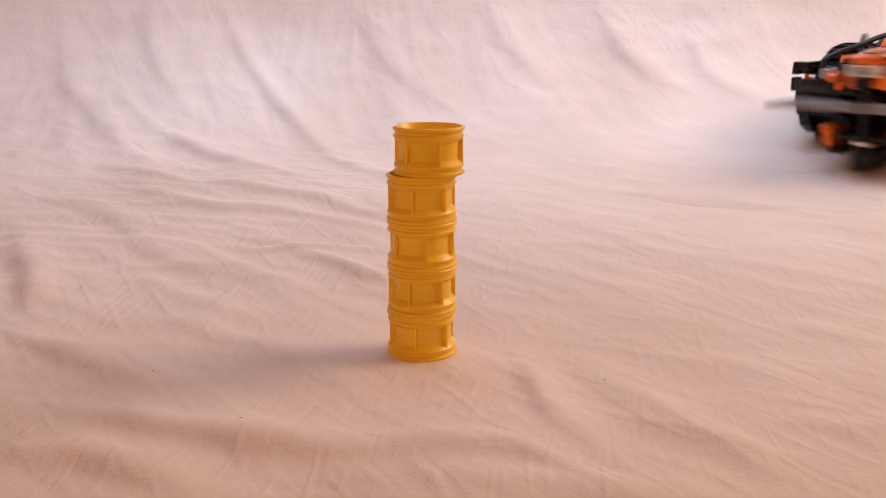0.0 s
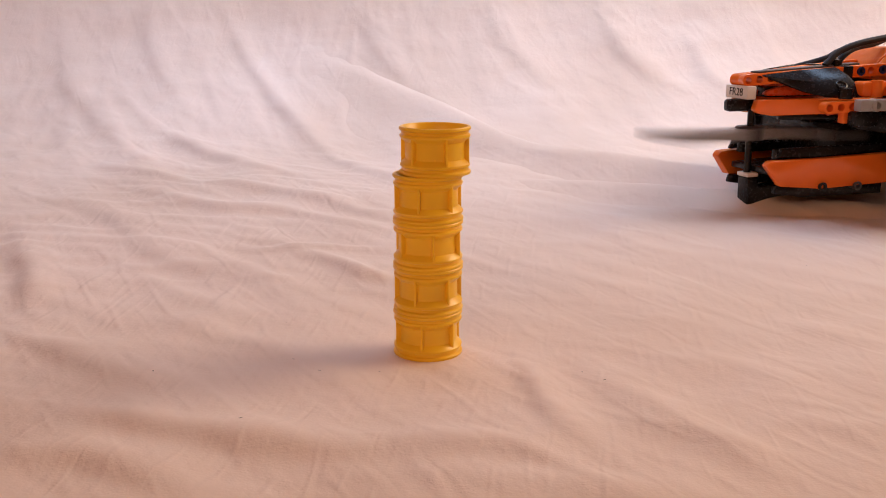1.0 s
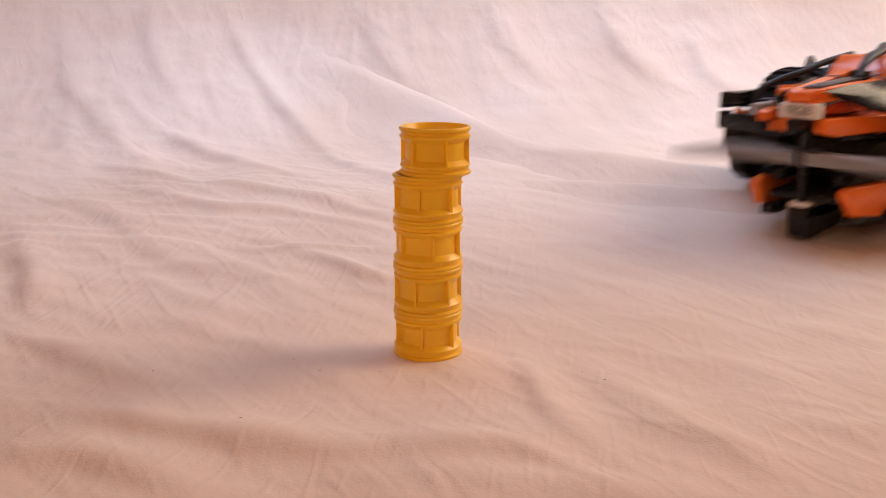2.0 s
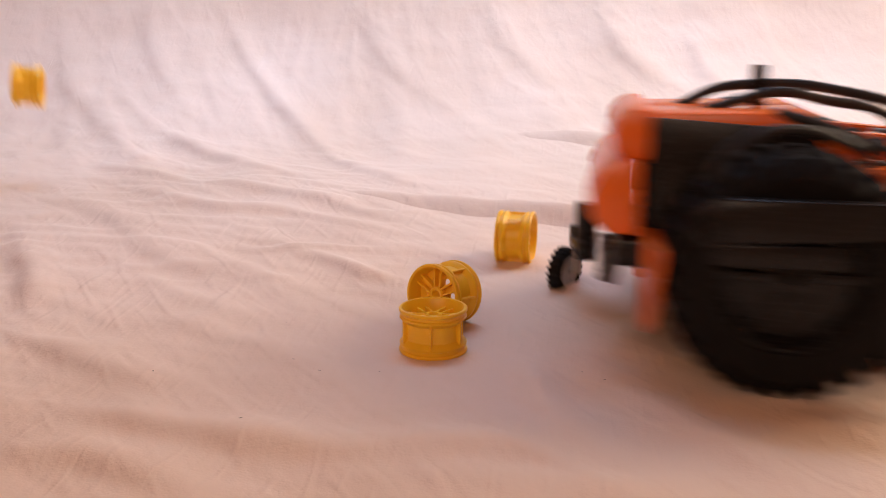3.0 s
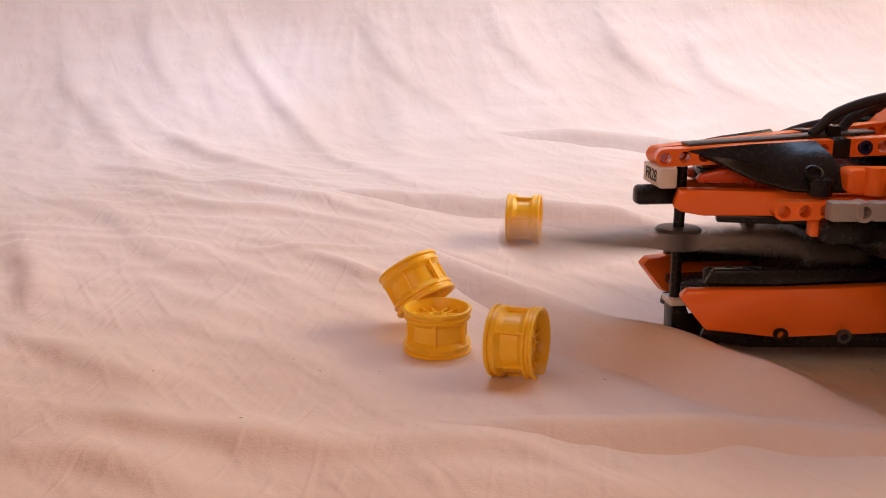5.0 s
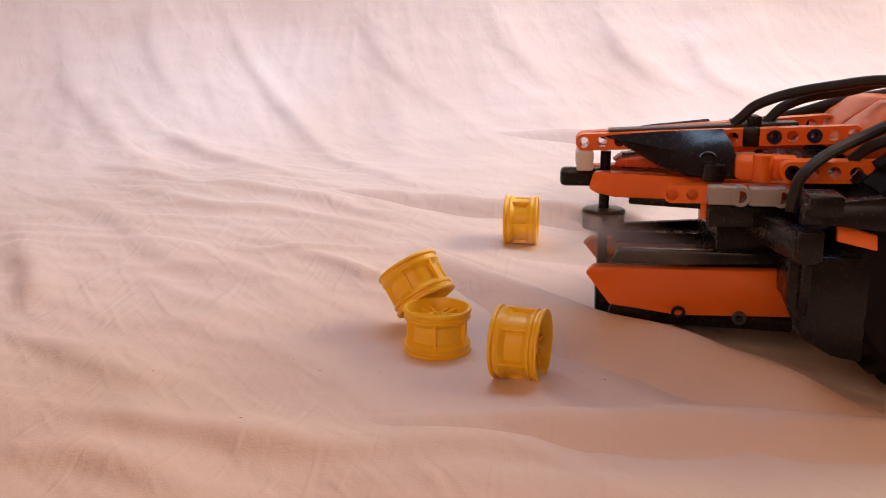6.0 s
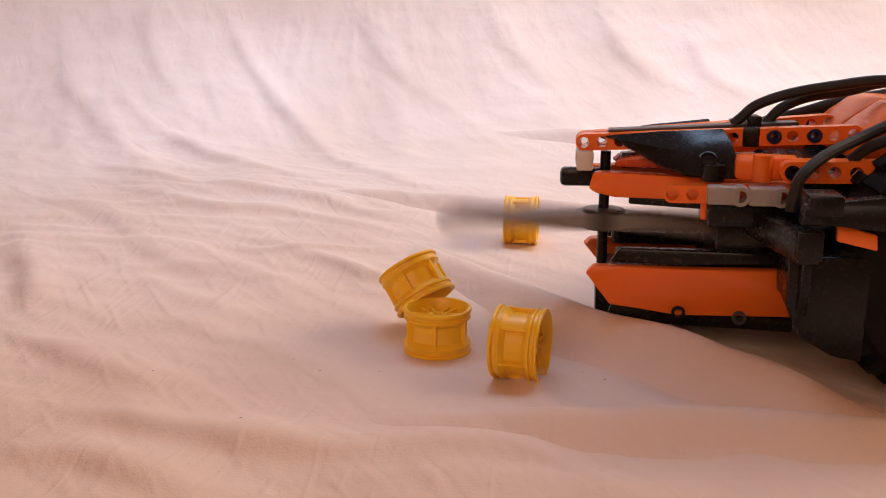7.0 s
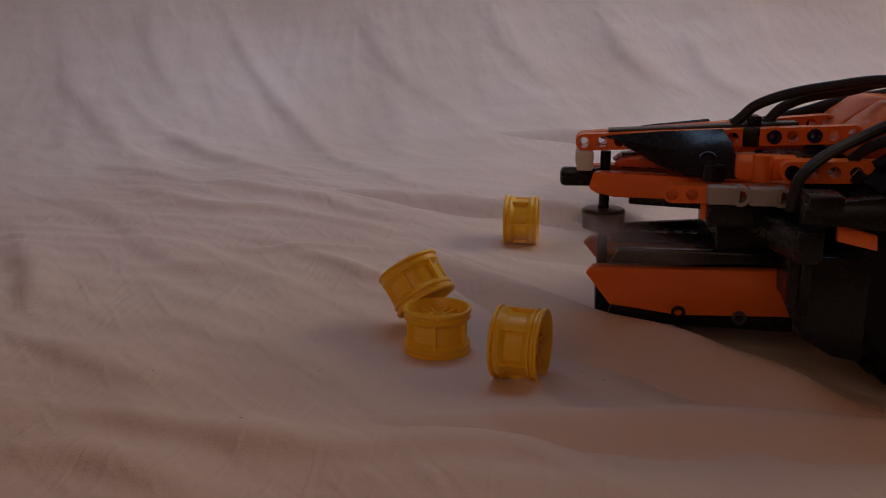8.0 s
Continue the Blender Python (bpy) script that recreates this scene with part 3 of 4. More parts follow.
    # grey connectors
    for x, y in ((0.0508, 0.0560), (0.0352, 0.0570)):
        bm = bmesh.new()
        add_box(bm, -0.0045, 0.0080, -0.0035, 0.0035, -0.0037, 0.0037, bevel=0.001)
        add_lathe(bm, [(0.0024, -0.0038), (0.0039, -0.0038), (0.0041, -0.003), (0.0041, 0.003), (0.0039, 0.0038),
                       (0.0024, 0.0038)], 20, m=pose(-0.0045, 0, 0, 90, 0, 0))
        part("grey_connector", bm, GREY, robot, "light grey axle connector", pose(x, s * y, 0.0722, 0, 0, -4 * s))
    bm = bmesh.new()
    add_box(bm, 0.012, 0.026, s * 0.062, s * 0.074, 0.0620, 0.0765, bevel=0.001)
    part("plug", bm, BLUE, robot, "dark blue plug")
    bm = bmesh.new()
    add_box(bm, 0.020, 0.0575, s * 0.046, s * 0.0545, 0.0585, 0.0680, bevel=0.0012)
    part("arm_block", bm, BLACK, robot)
    # lower jaw: pointed orange panel
    jaw_a, jaw_b = (0.1045, s * 0.0270), (0.0190, s * 0.0420)
    wedge("jaw_panel", [(0.0, 0.0318), (0.003, 0.0350), (0.042, 0.0362), (0.088, 0.0392), (0.088, 0.0190), (0.040, 0.0160), (0.0112, 0.0180)],
          0.0065, jaw_a, jaw_b, ORANGE, "orange pointed jaw panel")
    wedge("jaw_rim", [(0.010, 0.0362), (0.040, 0.0372), (0.088, 0.0400), (0.088, 0.0450), (0.014, 0.0425)], 0.005,
          (0.1040, s * 0.0235), (0.0185, s * 0.0385), BLACK)
    wedge("jaw_keel", [(0.010, 0.0125), (0.030, 0.0095), (0.088, 0.0110), (0.088, 0.0185), (0.040, 0.0160), (0.012, 0.0180)], 0.006,
          (0.1040, s * 0.0225), (0.0185, s * 0.0375), BLACK)
    toothed_bar("rack", 0.092, 0.028, s * 0.0190, 0.0350, 0.0405, 0.0074, BLACK)
    for d, mat in ((0.040, BLACK), (0.065, DARK_GREY)):
        f = d / 0.0868
        pin((0.1045 - 0.0855 * f, s * (0.0270 + 0.0150 * f + 0.001), 0.0176), s, mat)
    # wheel
    wheel = new("wheel")
    wheel.parent = robot
    wheel.matrix_basis = pose(WHEEL_X, s * WHEEL_Y, WHEEL_R, 90 * -s, 0, 0)
    wheel.empty_display_size = 0.01
    bm = bmesh.new()
    w, r = 0.021, WHEEL_R
    add_lathe(bm, [(0.029, -w + 0.002), (r - 0.008, -w), (r - 0.0035, -w + 0.004), (r - 0.0022, -w + 0.009), (r - 0.0018, 0),
                   (r - 0.0022, w - 0.009), (r - 0.0035, w - 0.004), (r - 0.008, w), (0.029, w - 0.002), (0.027, 0)], 64)
    part("tyre", bm, RUBBER, wheel, "black rubber tyre with block tread")
    for k in range(30):
        for side in (0, 1):
            o = new("tread_block", TREAD)
            o.parent, o.matrix_basis = wheel, pose(0, 0, 0, 180 * side, 0, 12 * k + 6 * side)
    bm = bmesh.new()
    add_lathe(bm, [(0.0275, -0.017), (0.0295, -0.017), (0.0295, 0.017), (0.0275, 0.017), (0.024, 0.010), (0.008, 0.012),
                   (0.003, 0.0125), (0.003, 0.006), (0.022, 0.004), (0.025, -0.010)], 40)
    for k in range(6):
        add_box(bm, 0.007, 0.026, -0.002, 0.002, 0.010, 0.0135, pose(0, 0, 0, 0, 0, 60 * k), bevel=0.0005)
    part("rim", bm, BLACK, wheel)
    # cage round the wheel
    bm = bmesh.new()
    add_prism(bm, [(-0.040, 0.063), (0.010, 0.0660), (0.046, 0.0695), (0.056, 0.0690), (0.055, 0.0765), (0.030, 0.0795), (-0.036, 0.0805), (-0.044, 0.074)], 0.007,
              pose(-0.024, s * 0.0945, 0), 0.001)
    part("cage_rail", bm, BLACK, robot)
    bm = bmesh.new()
    add_prism(bm, [(-0.038, 0.055), (0.004, 0.055), (0.004, 0.0640), (-0.040, 0.063)], 0.005, pose(-0.024, s * 0.0945, 0), 0.0008)
    part("cage_lower_rail", bm, BLACK, robot)
    bm = bmesh.new()
    add_box(bm, -0.002, 0.064, -0.004, 0.004, 0.0545, 0.0655, between((0.040, s * 0.034, 0), (0.028, s * 0.096, 0)), bevel=0.001)
    part("front_bar", bm, BLACK, robot)
    bm = bmesh.new()
    add_box(bm, -0.067, -0.059, s * 0.036, s * 0.098, 0.0620, 0.0745, bevel=0.001)
    part("rear_bar", bm, BLACK, robot)
    bm = bmesh.new()
    add_box(bm, 0.018, 0.030, s * 0.084, s * 0.0985, 0.0725, 0.080, bevel=0.001)
    part("corner_block", bm, BLACK, robot)
    # side panel in front of the wheel
    bm = bmesh.new()
    add_prism(bm, [(0.033, 0.056), (0.0325, 0.038), (0.0262, 0.0245), (0.0150, 0.0180), (0.004, 0.0160), (0.004, 0.056)], 0.010,
              pose(0, s * 0.0840, 0), 0.001)
    part("cage_panel", bm, BLACK, robot)
    bm = bmesh.new()
    add_prism(bm, [(0.0183, 0.0690), (0.0181, 0.0627), (0.0038, 0.0595), (0.0044, 0.0653)], 0.003, pose(0, s * 0.0915, 0), 0.0006)
    part("cage_spacer", bm, ORANGE, robot, "small orange slab behind the cage rail")
    # upright between rail and panel
    bm = bmesh.new()
    add_box(bm, 0.0235, 0.0325, s * 0.0915, s * 0.0975, 0.0560, 0.0668, bevel=0.0006)
    part("cage_post", bm, BLACK, robot)
    # shield in front of the wheel
    bm = bmesh.new()
    add_prism(bm, [(-0.021, 0.060), (0.021, 0.060), (0.021, 0.044), (0.018, 0.034), (-0.018, 0.034), (-0.021, 0.044)], 0.0035,
              pose(0.0275, s * 0.0735, 0, 0, 0, 90 * s), 0.001)
    part("wheel_shield", bm, BLACK, robot)
    # orange skirt behind the wheel
    bm = bmesh.new()
    add_prism(bm, [(-0.034, 0.058), (0.024, 0.058), (0.024, 0.016), (0.006, 0.012), (-0.008, 0.020)], 0.005,
              pose(-0.0825, s * 0.054, 0, 0, 0, -90 * s), 0.001)
    part("rear_skirt", bm, ORANGE, robot, "orange wedge-shaped skirt panel")


mirrored(robot_side)


def robot_middle():
    bm = bmesh.new()
    add_box(bm, -0.070, 0.050, -0.030, 0.030, 0.024, 0.058, bevel=0.002)
    part("chassis", bm, BLACK, robot)
    bm = bmesh.new()
    add_box(bm, -0.072, 0.020, -0.044, 0.044, 0.062, 0.0785, bevel=0.002)
    part("battery_box", bm, BLACK, robot)
    bm = bmesh.new()
    for y in (-0.016, 0.016):
        add_box(bm, 0.030, 0.056, y - 0.010, y + 0.010, 0.0625, 0.074, bevel=0.001)
    part("gearbox", bm, RED, robot, "dark red gear housing")
    # orange top deck in two sloped panels
    for s in (1, -1):
        bm = bmesh.new()
        add_prism(bm, [(-0.088, 0.084), (0.000, 0.084), (0.001, 0.0900), (-0.010, 0.0990), (-0.019, 0.1062), (-0.086, 0.1050)],
                  0.038, pose(0, s * 0.0195, 0), 0.002)
        part("deck_panel", bm, ORANGE, robot)
        bm = bmesh.new()
        add_prism(bm, [(-0.086, 0.058), (-0.004, 0.058), (0.000, 0.078), (-0.022, 0.1000), (-0.084, 0.1040)], 0.004,
                  pose(0, s * 0.0455, 0), 0.001)
        part("side_plate", bm, BLACK, robot)
    bm = bmesh.new()
    add_box(bm, -0.0390, -0.0330, -0.003, 0.003, 0.1055, 0.1235, bevel=0.0006)
    part("antenna_peg", bm, BLACK, robot)
    bm = bmesh.new()
    add_box(bm, 0.030, 0.036, -0.006, 0.006, 0.092, 0.0985, bevel=0.0006)
    part("cable_clip", bm, BLACK, robot)
    # thin plates over the arm
    bm = bmesh.new()
    add_prism(bm, [(0.014, 0.0948), (0.096, 0.0905), (0.096, 0.0916), (0.014, 0.0962)], 0.010, None, 0.0004)
    part("arm_cover", bm, DARK_GREY, robot)
    bm = bmesh.new()
    add_box(bm, 0.020, 0.090, -0.006, 0.006, 0.0745, 0.081, bevel=0.0008)
    part("arm_core", bm, BLACK, robot)
    # front tile with its lettering, black cross block, spindle
    bm = bmesh.new()
    add_box(bm, 0.1025, 0.1100, -0.0120, 0.0120, 0.0738, 0.0826, bevel=0.0010)
    tile = part("front_tile", bm, WHITE, robot, "white tile with black lettering")
    cu = bpy.data.curves.new("lettering", "FONT")
    cu.body, cu.size, cu.extrude, cu.align_x, cu.align_y = "FR28", 0.0072, 0.0001, "CENTER", "CENTER"
    tmp = new("lettering_source", cu)
    me = bpy.data.meshes.new_from_object(tmp.evaluated_get(bpy.context.evaluated_depsgraph_get()))
    bpy.data.objects.remove(tmp)
    bpy.data.curves.remove(cu)
    me.materials.clear()
    me.materials.append(INK)
    letters = new("lettering", me)
    letters.parent = tile
    letters.matrix_basis = Matrix.Translation((0.11015, 0, 0.0782)) @ Euler((radians(90), 0, radians(90))).to_matrix().to_4x4()
    bm = bmesh.new()
    add_box(bm, 0.097, 0.1172, -0.0040, 0.0040, 0.0653, 0.0737, bevel=0.0022)
    part("nose_block", bm, BLACK, robot)
    bm = bmesh.new()
    add_rod(bm, (0.0967, 0, 0.012), (0.0967, 0, 0.0815), 0.0024, 12)
    part("spindle", bm, BLACK, robot)
    # skid under the jaw
    bm = bmesh.new()
    add_prism(bm, [(0.091, 0.0015), (0.099, 0.0015), (0.0995, 0.020), (0.093, 0.021), (0.091, 0.012), (0.000, 0.018), (0.000, 0.010)],
              0.012, None, 0.0012)
    part("skid", bm, BLACK, robot)
    bm = bmesh.new()
    add_box(bm, 0.0915, 0.1005, -0.006, 0.006, 0.0205, 0.0235, bevel=0.0008)
    part("skid_tile", bm, WHITE, robot, "white tile on the skid")
    bm = bmesh.new()
    add_prism(bm, [(0.02, 0.025), (0.094, 0.024), (0.094, 0.028), (0.02, 0.031)], 0.044, None, 0.0008)
    part("jaw_floor", bm, BLACK, robot)
    # rear: two rounded orange panels, one over the other
    for z, r, x, half in ((0.0965, 0.0105, -0.092, 0.046), (0.0715, 0.0155, -0.096, 0.056)):
        bm = bmesh.new()
        prof = [(x + 0.008, z + r), (x, z + r), (x - r * 0.55, z + r * 0.75), (x - r * 0.85, z + r * 0.1), (x - r * 0.75, z - r * 0.55),
                (x - r * 0.3, z - r * 0.95), (x + 0.008, z - r)]
        add_prism(bm, prof, half * 2, None, 0.0022)
        panel = part("rear_panel", bm, ORANGE, robot, "rounded orange rear panel with two pin holes")
        for y in (-half + 0.014, half - 0.014):
            bm = bmesh.new()
            add_lathe(bm, [(0.0002, -0.003), (0.0034, -0.003), (0.0034, 0.0002), (0.0030, 0.0003), (0.0026, -0.0008), (0.0002, -0.0008)], 18,
                      m=Matrix.Translation((x - r * 0.80, y, z + r * 0.28)) @ Euler((0, radians(-75), 0)).to_matrix().to_4x4())
            part("pin_hole", bm, RED, panel)
    bm = bmesh.new()
    add_box(bm, -0.098, -0.066, -0.046, 0.046, 0.040, 0.052, bevel=0.002)
    part("rear_block", bm, BLACK, robot)
    for y in (-0.030, -0.018, -0.006):
        bm = bmesh.new()
        add_rod(bm, (-0.100, y, 0.030), (-0.096, y, 0.043), 0.0042, 14)
        add_rod(bm, (-0.104, y, 0.042), (-0.092, y, 0.042), 0.0042, 14)
        part("grey_joint", bm, DARK_GREY, robot)
    # fixed post of the caster
    bm = bmesh.new()
    add_rod(bm, (-0.110, 0.022, 0.030), (-0.110, 0.022, 0.055), 0.0052, 16)
    add_box(bm, -0.112, -0.080, 0.018, 0.026, 0.047, 0.054, bevel=0.001)
    part("caster_post", bm, BLACK, robot)


def swivel_caster():
    """Trailing wheel; its x axis points from the post to the wheel."""
    e = new("caster")
    e.parent = robot
    e.empty_display_size = 0.01
    ex = 0.024
    bm = bmesh.new()
    add_box(bm, -0.005, ex + 0.004, -0.0038, 0.0038, 0.0265, 0.0335, bevel=0.001)
    add_rod(bm, (0, 0, 0.0265), (0, 0, 0.045), 0.0050, 16)
    add_rod(bm, (ex, 0, 0.030), (ex, 0, 0.0385), 0.0042, 14)
    part("caster_arm", bm, BLACK, e)
    bm = bmesh.new()
    add_rod(bm, (ex, 0, 0.0125), (ex, 0, 0.0275), 0.0027, 12)
    part("caster_stem", bm, GREY, e)
    r = 0.0125
    bm = bmesh.new()
    add_lathe(bm, [(0.0085, -0.0034), (0.0108, -0.0034), (r - 0.0006, -0.0026), (r - 0.0006, 0.0026), (0.0108, 0.0034), (0.0085, 0.0034)], 40)
    m = Matrix.Translation((ex + 0.0045, 0.0055, r)) @ Matrix.Rotation(radians(-40), 4, "Z") @ Matrix.Rotation(radians(-90), 4, "X")
    part("caster_tyre", bm, RUBBER, e, "small black tyre with block tread", m)
    bm = bmesh.new()
    add_box(bm, r - 0.0016, r + 0.0004, -0.0008, 0.0008, -0.0032, 0.0032, bevel=0)
    me = finish("tread_lug", bm, RUBBER)
    for k in range(22):
        o = new("tread_lug", me)
        o.parent, o.matrix_basis = e, m @ pose(0, 0, 0, 0, 0, k * 360 / 22)
    bm = bmesh.new()
    add_lathe(bm, [(0.0016, -0.003), (0.0087, -0.003), (0.0087, 0.003), (0.0078, 0.0040), (0.0072, 0.0026), (0.0034, 0.0028), (0.0030, 0.0040), (0.0016, 0.0040)], 32)
    for k in range(6):
        for w in (-1, 1):
            add_box(bm, 0.003, 0.0075, w * 0.0006 - 0.0003, w * 0.0006 + 0.0003, 0.002, 0.0039, pose(0, 0, 0, 0, 0, 60 * k + 4 * w), bevel=0)
    part("caster_rim", bm, GREY, e, "light grey spoked rim", m)
    return e


caster = swivel_caster()
robot_middle()


def cables():
    runs = (
        [(0.042, 0.003, 0.0945), (0.0385, 0.003, 0.0975), (0.032, 0.003, 0.1033), (0.0183, 0.004, 0.1085), (0.0003, 0.006, 0.1121), (-0.0199, 0.008, 0.1147), (-0.050, 0.010, 0.1130), (-0.070, 0.010, 0.1040)],
        [(0.027, -0.004, 0.0945), (0.0248, -0.004, 0.0965), (0.0196, -0.004, 0.1017), (0.0086, -0.006, 0.1062), (-0.0085, -0.008, 0.1088), (-0.0300, -0.012, 0.1125), (-0.060, -0.012, 0.1045)],
    )
    for s in (1, -1):
        runs += (
            [(0.0300, s * 0.072, 0.0690), (0.0287, s * 0.071, 0.0765), (0.0265, s * 0.070, 0.0828), (0.0164, s * 0.062, 0.0895), (0.0016, s * 0.052, 0.0950), (-0.0140, s * 0.045, 0.1010), (-0.034, s * 0.036, 0.1060)],
            [(-0.062, s * 0.078, 0.074), (-0.060, s * 0.076, 0.090), (-0.044, s * 0.070, 0.1010), (-0.024, s * 0.062, 0.1010), (-0.004, s * 0.054, 0.0930), (0.004, s * 0.050, 0.086)],
        )
    for pts in runs:
        bm = bmesh.new()
        add_tube(bm, pts, 0.0023)
        part("cable", bm, CABLE, robot, "black rubber cable")


cables()


def blade_part():
    e = new("blade")
    e.parent = robot
    e.empty_display_size = 0.01
    bm = bmesh.new()
    L = 0.078
    out = [(-L, 0.002), (-L + 0.004, 0.0075), (-0.018, 0.0085), (0.018, 0.0085), (L - 0.004, 0.0075), (L, 0.002),
           (L, -0.002), (L - 0.004, -0.0075), (0.018, -0.0085), (-0.018, -0.0085), (-L + 0.004, -0.0075), (-L, -0.002)]
    add_prism(bm, out, 0.0070, Matrix.Rotation(radians(90), 4, "X"), 0.001)
    part("bar", bm, BLADE, e, "grey spinning bar blade")
    bm = bmesh.new()
    add_lathe(bm, [(0.0026, -0.0045), (0.0095, -0.0042), (0.010, 0.0040), (0.0092, 0.0048), (0.006, 0.0052), (0.0026, 0.0052)], 32)
    part("hub", bm, DARK_GREY, e, "dark grey blade hub")
    return e


blade = blade_part()


# ------------------------------------------------------------- lint on the sheet
def lint():
    rng = random.Random(5)
    spots = ((-0.0725, -0.0855), (-0.1185, -0.0353), (0.0579, -0.0288), (0.0655, -0.0407), (-0.051, -0.031), (-0.0745, 0.0306), (-0.0265, -0.0288), (0.2053, 0.1181), (-0.0639, -0.0168))
    for x, y in spots:
        bm = bmesh.new()
        a = rng.uniform(0, 6.28)
        l = rng.uniform(0.0007, 0.0016)
        add_tube(bm, [(-l * math.cos(a), -l * math.sin(a), 0), (0, 0.0003, 0.0003), (l * math.cos(a), l * math.sin(a), 0)], 0.0003, 3, 6)
        o = part("lint_speck", bm, LINT, at=pose(x, y, sheet_base(y)[1] + sheet_lift(x, y) + 0.0003))
        tagged(o, "tiny dark lint speck lying on the sheet", "lint", "lint specks")


lint()


# ------------------------------------------------------------- movement
def rim_pose(x, y, z, axis, spin=0.0):
    """axis: where the spoked face looks; spin: degrees round it."""
    q = Vector(axis).normalized().to_track_quat("Z", "Y").to_matrix().to_4x4()
    return Matrix.Translation((x, y, z)) @ q @ pose(0, 0, 0, 0, 0, spin)


def robot_pose(x, y, heading, z=0.0):
    return pose(x, y, z, 0, 0, heading)


ROBOT_PATH = (
    # seconds, x, y, z, heading
    (0, 0.3978, 0.4020, 0.027, 222), (0.1, 0.3880, 0.3705, 0.0246, 242), (0.2, 0.3800, 0.3471, 0.023, 260), (0.3, 0.3710, 0.333, 0.022, 268),
    (0.4, 0.3690, 0.3258, 0.0214, 270), (0.5, 0.3660, 0.3211, 0.0211, 268), (0.6, 0.3540, 0.309, 0.02, 254), (0.7, 0.3284, 0.293, 0.019, 231),
    (0.8, 0.3099, 0.281, 0.018, 212), (0.9, 0.3020, 0.278, 0.018, 201), (1, 0.3003, 0.278, 0.018, 199), (1.1, 0.3006, 0.278, 0.018, 200),
    (1.2, 0.3045, 0.278, 0.018, 204), (1.3, 0.314, 0.279, 0.018, 213), (1.4, 0.3235, 0.281, 0.018, 221), (1.5, 0.326, 0.282, 0.018, 223),
    (1.7, 0.3243, 0.279, 0.0178, 223), (2.0, 0.285, 0.225, 0.0139, 223), (2.2, 0.208, 0.152, 0.0084, 224), (2.35, 0.165, 0.108, 0.0051, 232),
    (2.5, 0.150, 0.082, 0.0032, 260), (2.65, 0.145, 0.062, 0.0019, 290),
    (2.8, 0.1480, 0.0470, 0.001, 318), (2.9, 0.157, 0.0330, 0.0006, 336), (3, 0.176, 0.0220, 0.0004, 351), (3.1, 0.206, 0.017, 0.0003, 359),
    (3.2, 0.235, 0.012, 0.0003, 364), (3.3, 0.252, 0.007, 0.0002, 368), (3.4, 0.2595, 0.004, 0.0002, 370), (3.5, 0.260, 0.004, 0.0002, 370),
    (3.7, 0.260, 0.004, 0.0002, 372), (3.8, 0.244, 0.024, 0.0003, 394), (3.9, 0.226, 0.032, 0.0003, 415), (4, 0.2115, 0.036, 0.0004, 441),
    (4.1, 0.208, 0.036, 0.0005, 460), (4.2, 0.204, 0.030, 0.0004, 484), (4.3, 0.194, 0.022, 0.0004, 511), (4.4, 0.1870, 0.0165, 0.0004, 532),
    (4.5, 0.1910, 0.0140, 0.0006, 543), (4.6, 0.1965, 0.0125, 0.0008, 545.5), (4.7, 0.1986, 0.0119, 0.0008, 546), (5.2, 0.1986, 0.0122, 0.0010, 545),
    (5.65, 0.1960, 0.0150, 0.0018, 541), (5.8, 0.1850, 0.0180, 0.0026, 536.5), (5.9, 0.1740, 0.0190, 0.0034, 533.5), (6, 0.1703, 0.0192, 0.0036, 532.7),
    (8, 0.1703, 0.0192, 0.0036, 532.7),
)
CASTER_PATH = ((0.0, 180), (2.4, 150), (2.8, 70), (3.0, 100), (3.2, 150), (3.4, 188), (3.5, 191), (3.7, 195), (3.8, 205), (3.9, 250), (4.0, 335), (4.2, 290), (4.6, 200), (8.0, 180))

R = RIM_R


